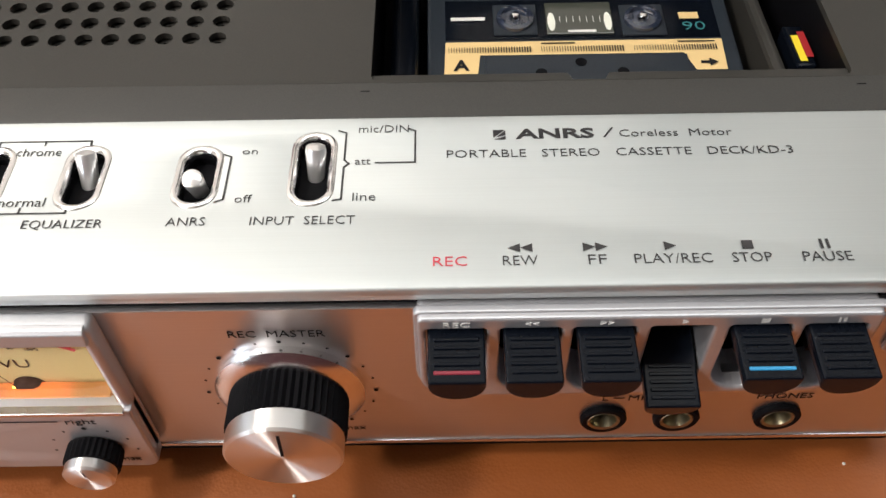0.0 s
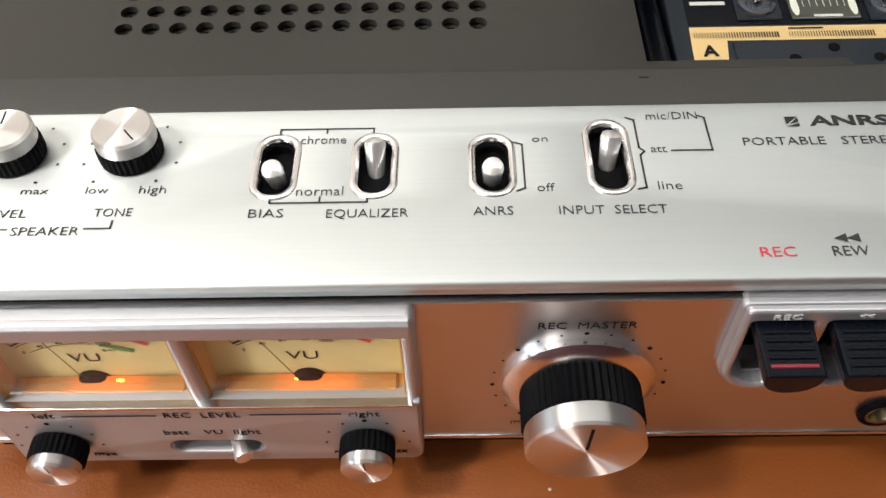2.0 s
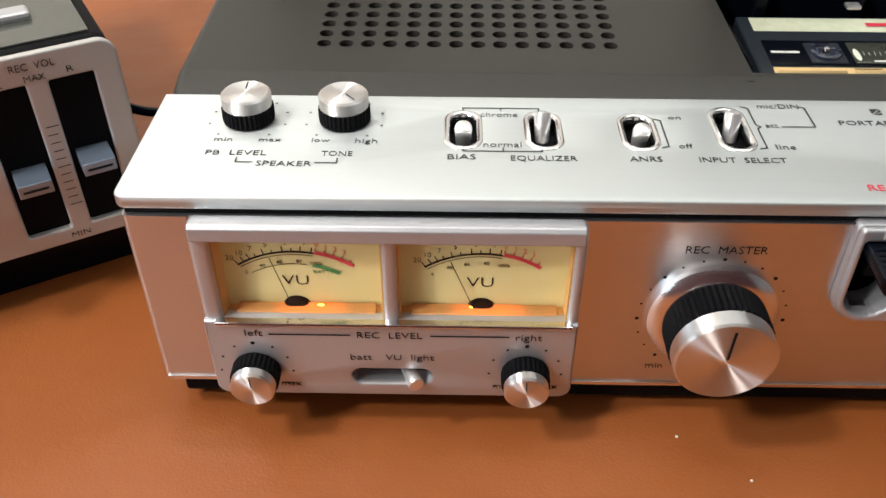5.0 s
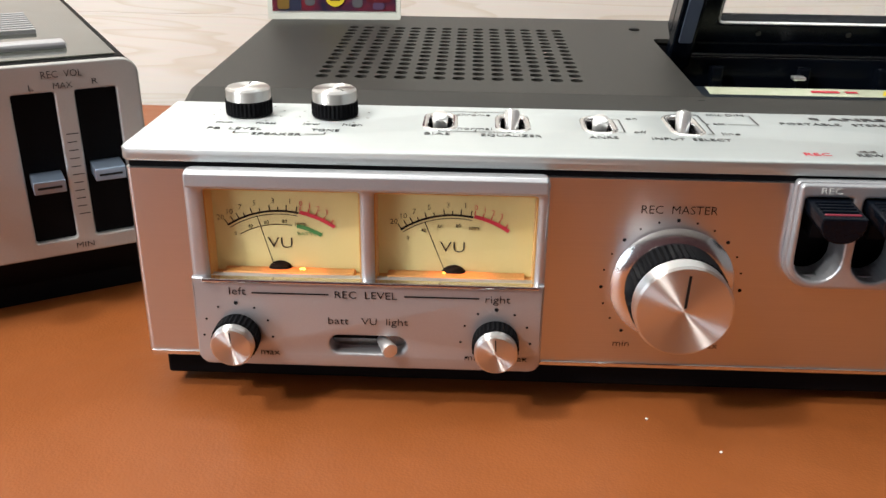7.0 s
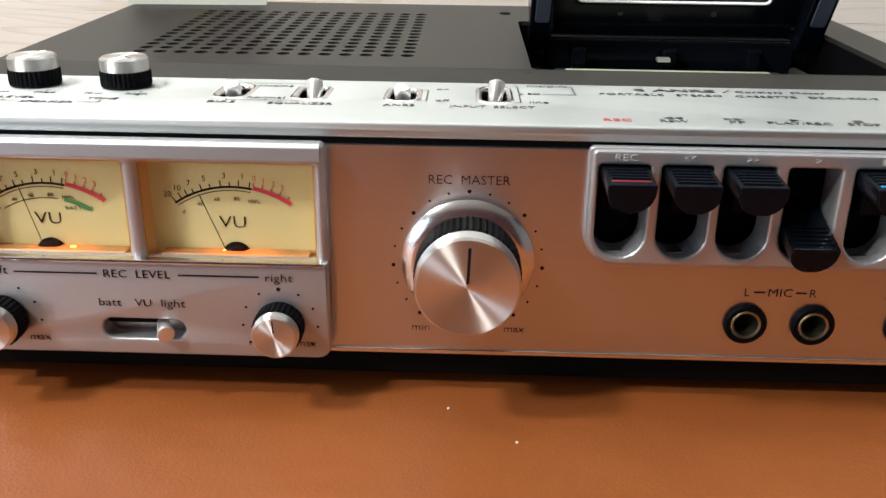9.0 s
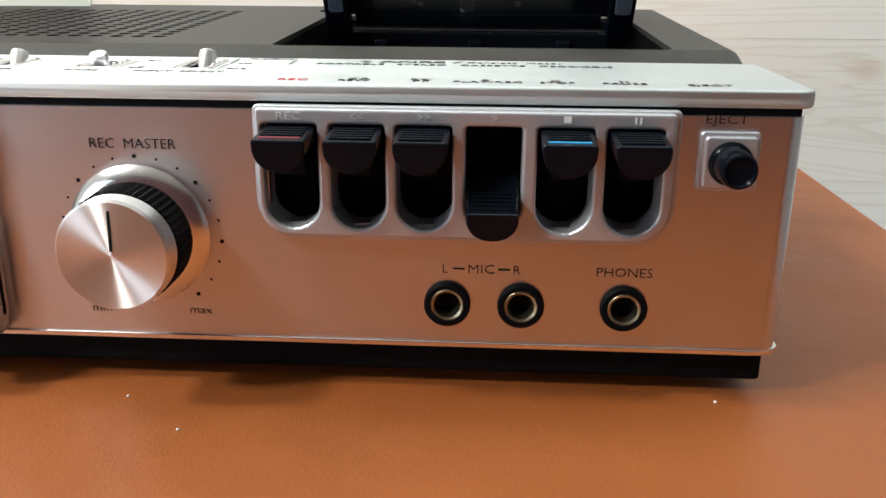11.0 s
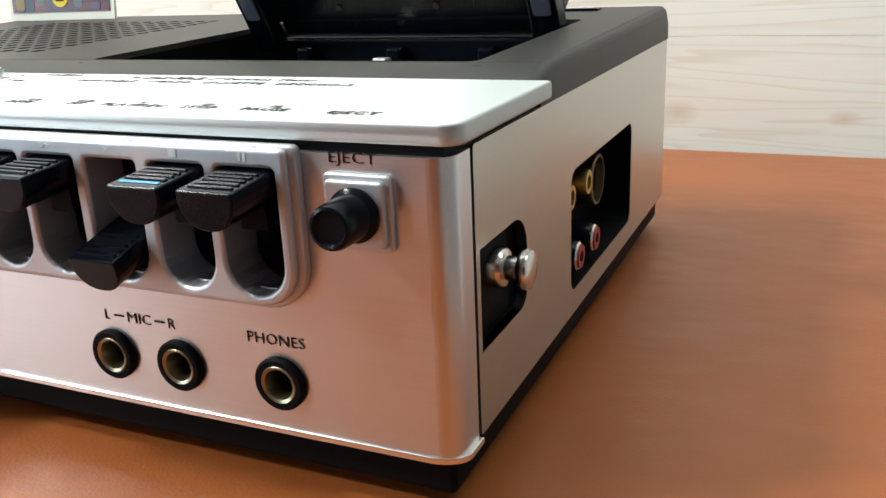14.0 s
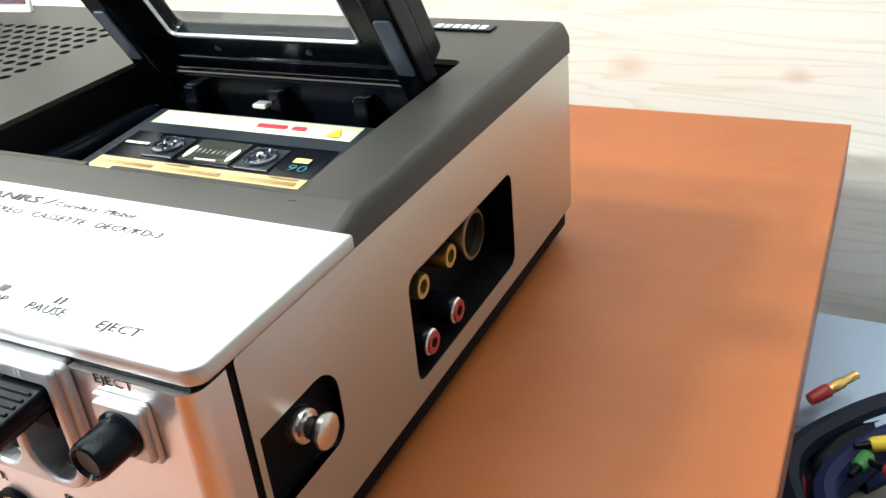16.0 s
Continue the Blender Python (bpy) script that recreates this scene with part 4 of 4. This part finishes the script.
for x0, x1 in ((2.80, 2.92), (3.28, 3.41)):
    blot(rounded(x0, x1, 1.163, 1.169), C, ink, 0.006)
blot([(3.345, 1.066), (3.345, 1.054), (3.375, 1.054), (3.375, 1.04), (3.405, 1.060), (3.375, 1.08), (3.375, 1.066)], C, ink, 0.006)
part("label_print", ink, INK, tape, "black print on the label")
part("label", blot([(2.464, 1.19), (3.438, 1.19), (3.438, 1.405), (2.464, 1.405)], C), BLACK, tape, "black middle label")
part("title_strip", blot([(2.455, 1.485), (3.435, 1.485), (3.435, 1.605), (2.455, 1.605)], C), STRIP_PAPER, tape, "pale title strip")
for x0, x1 in ((2.97, 3.11), (3.14, 3.20)):
    part("strip_print", blot(rounded(x0, x1, 1.53, 1.56), C, lift=0.006), RED_INK, tape, "red print bar")
part("strip_print", blot([(3.31, 1.505), (3.38, 1.505), (3.345, 1.58)], C, lift=0.006), YELLOW, tape, "yellow triangle")
part("name_bar", blot(rounded(2.484, 2.607, 1.291, 1.309), C, lift=0.006), PALE, tape, "pale print bar")
part("length_mark", words("90", 3.311, 1.225, 0.045, C, 0.08, lift=0.006), TEAL, tape, "teal printed number")
part("length_mark", blot(rounded(3.305, 3.375, 1.285, 1.32), C, lift=0.006), CREAM, tape, "cream print bar")
for hx, hy in ((2.715, 1.292), (3.172, 1.282)):
    m = Matrix.Translation((hx, hy, CZ))
    part("hub_frame", box(hx - 0.078, hx + 0.078, hy - 0.082, hy + 0.082, CZ + 0.002, CZ + 0.009, 0.003, 1), TAPE_SHELL, tape, "square surround of a reel")
    part("reel_hole", lathe([(0.062, 0.004), (0.062, 0.0105), (0.05, 0.0105)], m, 24), MATT_BLACK, tape, "dark reel opening", True)
    part("reel_collar", lathe([(0.070, 0.006), (0.066, 0.020), (0.052, 0.024), (0.046, 0.012)], m, 28), REEL, tape, "clear bluish collar of a reel", True)
    part("drive_spindle", lathe([(0.022, 0.0), (0.02, 0.022), (0.012, 0.034), (0.002, 0.036)], m, 16), CHROME, tape, "bright spindle tip", True)
    for q in range(3):
        a = 2 * math.pi * q / 3 + 0.9
        tooth = turned(box(0.032, 0.058, -0.022, 0.022, 0.006, 0.018, 0.006, 2), m @ Matrix.Rotation(a, 4, "Z"))
        part("hub_tooth", tooth, REEL, tape, "glossy hub tooth")
part("window", box(2.825, 3.064, 1.21, 1.38, CZ, CZ + 0.010, 0.004), SMOKED, tape, "smoked tape window")
ticks = None
for i in range(7):
    ticks = stroke([(2.875 + 0.024 * i, 1.27), (2.875 + 0.024 * i, 1.30)], 0.002, C, ticks, 0.0115)
part("window_scale", ticks, PALE, tape, "pale scale lines in the window")
part("name_bar", blot(rounded(2.90, 3.0, 1.216, 1.228), C, lift=0.0115), PALE, tape, "pale print bar")
# white crescents painted in as glints along the reel edges
for hx, s in ((2.838, -1), (3.052, 1)):
    part("window_glint", blot([(hx + s * 0.014 * math.cos(a) - (0.006 if s > 0 else -0.006), 1.272 + 0.05 * math.sin(a)) for a in [i * math.pi / 6 for i in range(12)]], C, lift=0.0118), WHITE_PAPER, tape, "pale reel edge in the window, with a painted glint")
for hx in (2.79, 2.93, 3.07):
    part("shell_hole", lathe([(0.02, 0.0), (0.02, 0.0145), (0.014, 0.0145)], Matrix.Translation((hx, 1.06 if hx == 2.93 else 1.01, CZ)), 16), MATT_BLACK, tape, "dark hole in the shell", True)

# it lies tilted, with its front lower than its rear
tape.matrix_world = pose(0.3012, 0.1361, 0.0700, 5) @ Matrix.Diagonal((1.02, 1, 1, 1))
part("tape_rest", box(2.50, 3.44, 1.3, 1.55, 0.64, 0.745), MATT_BLACK, deck, "black rest under the cassette")
# ---- the picture card on the cover ----
card = thing("picture_card", (0.42, 2.40, TOP + 0.038), "small picture in a clear frame standing on the deck", "picture")
K = Matrix.Translation((0.03, 2.36, TOP + 0.038)) @ Matrix.Rotation(math.atan2(0.058, 0.78), 4, "Z") @ Matrix.Rotation(radians(-6), 4, "X") @ FRONT
part("clear_frame", turned(sheet([rounded(0, 0.785, 0, 1.0, 0.01)], -0.02, 0.0, 0.003), K), WHITE_PAPER, card, "pale border")
part("picture", turned(sheet([rounded(0.03, 0.755, 0.05, 0.97)], 0.0, 0.004), K), vary(material("dark_print", (0.05, 0.02, 0.03), 0.3), (60, 60, 60), (0.015, 0.02, 0.05), (0.22, 0.02, 0.03), 4), card, "dark blue and red print")
for x0, x1, y0, y1, mat in ((0.06, 0.2, 0.05, 0.5, "blue_grey_print"), (0.22, 0.28, 0.08, 0.6, "pale_grey_print"), (0.50, 0.56, 0.07, 0.7, "pale_grey_print"), (0.58, 0.73, 0.1, 0.66, "deep_red_print"), (0.06, 0.72, 0.72, 0.9, "deep_red_print")):
    tone = {"blue_grey_print": (0.03, 0.035, 0.07), "pale_grey_print": (0.11, 0.11, 0.12), "deep_red_print": (0.11, 0.012, 0.018)}[mat]
    part("print_patch", turned(sheet([rounded(x0, x1, y0, y1, 0.02)], 0.004, 0.006), K), material(mat, tone, 0.35), card, "printed patch")
for x0, x1, y0, y1, name, tone in ((0.06, 0.13, 0.06, 0.16, "ochre_print", (0.22, 0.13, 0.03)), (0.30, 0.36, 0.2, 0.5, "ochre_print", (0.22, 0.13, 0.03)), (0.62, 0.69, 0.06, 0.1, "grey_violet_print", (0.10, 0.06, 0.12)), (0.44, 0.49, 0.22, 0.42, "grey_violet_print", (0.10, 0.06, 0.12)), (0.15, 0.21, 0.52, 0.62, "dark_green_print", (0.02, 0.06, 0.03))):
    part("print_patch", turned(sheet([rounded(x0, x1, y0, y1, 0.015)], 0.006, 0.008), K), material(name, tone, 0.35), card, "printed patch")
part("price_spot", turned(sheet([ring2(0.40, 0.135, 0.06, 24)], 0.006, 0.009), K), YELLOW, card, "round yellow spot")
part("spot_mark", turned(sheet([rounded(0.37, 0.43, 0.11, 0.13)], 0.009, 0.011), K), INK, card, "dark mark on the spot")

# ---- the recorder on the other side ----
other = thing("second_recorder", (-0.9, 1.2, 0.0), "second tape recorder with a silver slider panel beside the deck", "tape recorder")
U = Matrix.Translation((-0.435, 0.706, 0)) @ Matrix.Rotation(radians(31), 4, "Z") @ FRONT
ct = [rounded(0.0, 0.17, 0.345, 1.005, 0.012), rounded(-0.25, -0.08, 0.345, 1.005, 0.012), rounded(-0.60, -0.43, 0.345, 1.005, 0.012)]
panel = part("slider_panel", turned(sheet([rounded(-1.3, 0.27, 0.27, 1.125, 0.07, (0, 0.4, 1, 0))] + ct, -0.035, 0.0, 0.01), U), SILVER_PANEL, other, "satin silver panel with slider slots")
part("slider_well", turned(sheet([rounded(-1.28, 0.25, 0.29, 1.10)], -0.12, -0.10), U), MATT_BLACK, panel, "black floor of the slots")
printed((("REC  VOL", -0.12, 1.065, 0.03, 0.16), ("MAX", -0.08, 1.018, 0.026, 0.075), ("L", -0.175, 1.018, 0.026, 0.018), ("R", 0.075, 1.025, 0.026, 0.024), ("MIN", -0.09, 0.295, 0.026, 0.075)), U, panel)
ink = None
for i in range(11):
    ink = stroke([(-0.057, 0.455 + 0.0365 * i), (-0.022 + 0.010 * (i in (0, 5, 10)), 0.455 + 0.0365 * i)], 0.004, U, ink)
part("scale_marks", ink, INK, panel)
for cx, cz in ((0.085, 0.655), (-0.165, 0.63), (-0.515, 0.62)):
    cap = turned(sheet([rounded(cx - 0.064, cx + 0.064, cz - 0.028, cz + 0.028, 0.005)], -0.10, 0.11, 0.005), U)
    cap_ob = part("slider_cap", cap, CAP_BLUE, panel, "bluish metal slider cap")
    part("cap_line", turned(sheet([rounded(cx - 0.048, cx + 0.048, cz - 0.006, cz + 0.003)], 0.109, 0.113), U), INK, cap_ob, "dark line on the cap")
W = Matrix.Translation((-0.435, 0.706, 0)) @ Matrix.Rotation(radians(31), 4, "Z")
part("body", turned(box(-1.3, 0.255, 0.03, 2.6, 0.27, 1.122, 0.05, 4), W), MATT_BLACK, other, "black body")
part("base", turned(prism([(0.02, 0.27), (0.14, 0.10), (0.16, 0.0), (2.5, 0.0), (2.5, 0.27)], -1.3, 0.22), W), MATT_BLACK, other, "black sloping base")
part("top_rail", turned(box(-1.3, 0.03, 0.30, 0.40, 1.118, 1.16, 0.015), W), ALU_CAST, other, "silver rail on the top")
part("top_window", turned(box(-1.25, 0.2, 0.10, 2.4, 1.116, 1.130, 0.004), W), SMOKED, other, "glossy dark window")
gr = None
for i in range(9):
    gr = box(-1.2, -0.05, 0.75 + 0.07 * i, 0.785 + 0.07 * i, 1.126, 1.149, bm=gr)
part("grille", turned(gr, W), ALU_CAST, other, "silver slatted grille")

# ---- cables ----
cable = thing("black_cable", (0.0, 1.44, 0.45), "thin black cable plugged between the two recorders", "cable")
part("cord", tube([(-0.72, 1.62, 0.50), (-0.58, 1.534, 0.47), (-0.50, 1.469, 0.47), (-0.404, 1.423, 0.47), (-0.317, 1.407, 0.47), (-0.14, 1.41, 0.47), (0.05, 1.44, 0.47)], 0.024), BLACK, cable, "", True)
part("cord", tube([(-0.66, 1.60, 0.44), (-0.45, 1.50, 0.43), (-0.25, 1.45, 0.43), (0.05, 1.47, 0.45)], 0.012), BLACK, cable, "", True)
plug_at = Matrix.Translation((-0.515, 1.44, 0.43)) @ Matrix.Rotation(radians(-25), 4, "Z") @ FRONT
part("plug", lathe([(0.03, -0.03), (0.03, 0.01), (0.022, 0.016), (0.022, 0.04), (0.014, 0.045)], plug_at, 20), STEEL, cable, "bright metal plug", True)
# ---- clutter on the lower shelf ----
cloth = thing("folded_cloth", (6.5, 3.0, -1.6), "pale blue-grey folded cloth on the lower shelf", "cloth")
part("layer", box(4.9, 9.0, 3.2, 4.4, -1.6, -1.46, 0.06, 3), BLUE_CLOTH, cloth, "", True)
part("layer", box(4.92, 8.9, 3.24, 4.38, -1.46, -1.34, 0.05, 3), BLUE_CLOTH, cloth, "", True)
BLUE_CORD, NAVY_CORD, RED_CORD, BROWN_CORD = material("blue_cable", (0.008, 0.014, 0.065), 0.5, 0.0, Specular_IOR_Level=0.2), material("dark_blue_cable", (0.004, 0.008, 0.022), 0.5, 0.0, Specular_IOR_Level=0.2), material("red_cable", (0.22, 0.01, 0.02), 0.45), material("brown_cable", (0.14, 0.07, 0.04), 0.5)
LOOPS = ((NAVY_CORD, 0.075, "navy blue", 6.0, 2.80, 0.86, -1.30), (BLACK, 0.06, "black", 6.05, 2.78, 0.78, -1.36), (BLUE_CORD, 0.07, "dark blue", 5.98, 2.70, 0.66, -1.32), (RED_CORD, 0.035, "red", 5.9, 2.7, 0.72, -1.42), (BLACK, 0.05, "black", 6.1, 2.5, 0.48, -1.38), (BROWN_CORD, 0.03, "brown", 6.0, 2.45, 0.42, -1.44), (BLACK, 0.06, "black", 5.8, 2.2, 0.55, -1.46), (NAVY_CORD, 0.055, "navy blue", 6.3, 2.1, 0.7, -1.42))
rnd = random.Random(4)
for i, (mat, r, word, cx, cy, R, cz) in enumerate(LOOPS):
    c = thing("cable", (cx, cy, -1.6), f"coiled {word} cable lying on the shelf", "cable", group="cables on the shelf")
    pts = []
    for k in range(22):
        a = 2 * math.pi * k / 10 + i
        pts.append((cx + R * (1 + 0.07 * rnd.uniform(-1, 1)) * math.cos(a), cy + R * (1 + 0.07 * rnd.uniform(-1, 1)) * math.sin(a), cz - 0.012 * k + 0.02 * rnd.uniform(-1, 1)))
    part("cord", tube(pts, r, steps=8), mat, c, "", True)
for i, (end, turn, sleeve) in enumerate((((5.22, 3.32, -1.20), (0.62, 0.62, 0.2), RED), ((5.62, 2.55, -1.30), (0.3, 0.9, 0.2), BLACK), ((5.75, 2.75, -1.32), (-0.6, 0.7, 0.1), BLACK))):
    c = thing("plug", (end[0], end[1], -1.6), f"gold plug with a {'red' if sleeve is RED else 'black'} sleeve on the cables", "plug", group="plugs on the shelf")
    m = Matrix.Translation(end) @ Vector(turn).to_track_quat("Z", "Y").to_matrix().to_4x4()
    part("sleeve", lathe([(0.034, -0.12), (0.04, -0.08), (0.042, 0.0), (0.036, 0.01)], m, 16), sleeve, c, "plastic sleeve of the plug", True)
    part("tip", lathe([(0.034, 0), (0.034, 0.1), (0.026, 0.11), (0.026, 0.2), (0.012, 0.21)], m, 16), GOLD, c, "gold tip", True)

CONNECTORS = ((5.52, 2.98, -1.22, YELLOW, "yellow", 0.5), (5.60, 2.78, -1.24, RED, "red", -0.4), (5.44, 2.86, -1.26, GREEN_INK, "green", 1.2), (5.70, 2.95, -1.24, RED, "red", 2.2))
for x, y, z, mat, word, turn in CONNECTORS:
    c = thing("connector", (x, y, -1.6), f"small {word} plastic connector lying on the cables", "connector", group="connectors on the shelf")
    m = Matrix.Translation((x, y, z)) @ Matrix.Rotation(turn, 4, "Z") @ Matrix.Rotation(math.pi / 2, 4, "Y")
    part("shell", lathe([(0.03, -0.07), (0.04, -0.05), (0.042, 0.04), (0.034, 0.05)], m, 14), mat, c, f"{word} ribbed shell", True)
    part("sleeve", lathe([(0.018, -0.15), (0.022, -0.07), (0.026, -0.06)], m, 12), BLACK, c, "black strain relief", True)

# ---- pine boards on the wall ----
def boards():
    for k in range(16):
        z0 = -3.79 + 1.13 * k
        ob = part("plank", box(-9.0, 11.0, 4.60, 4.72, z0 + 0.001, z0 + 1.129, 0.0025, 1), PINE, None)
        ob.parent = wall


boards()
# specks of dust on the leather
for k, (x, y) in enumerate(((3.801, -0.029), (2.162, -0.311), (1.934, -0.118))):
    crumb = part("crumb", lathe([(0.005, 0), (0.006, 0.003), (0.003, 0.006)], Matrix.Translation((x, y, 0)), 7), PALE, None)
    tagged(crumb, "tiny white crumb lying on the leather", "crumb", "crumbs on the table")
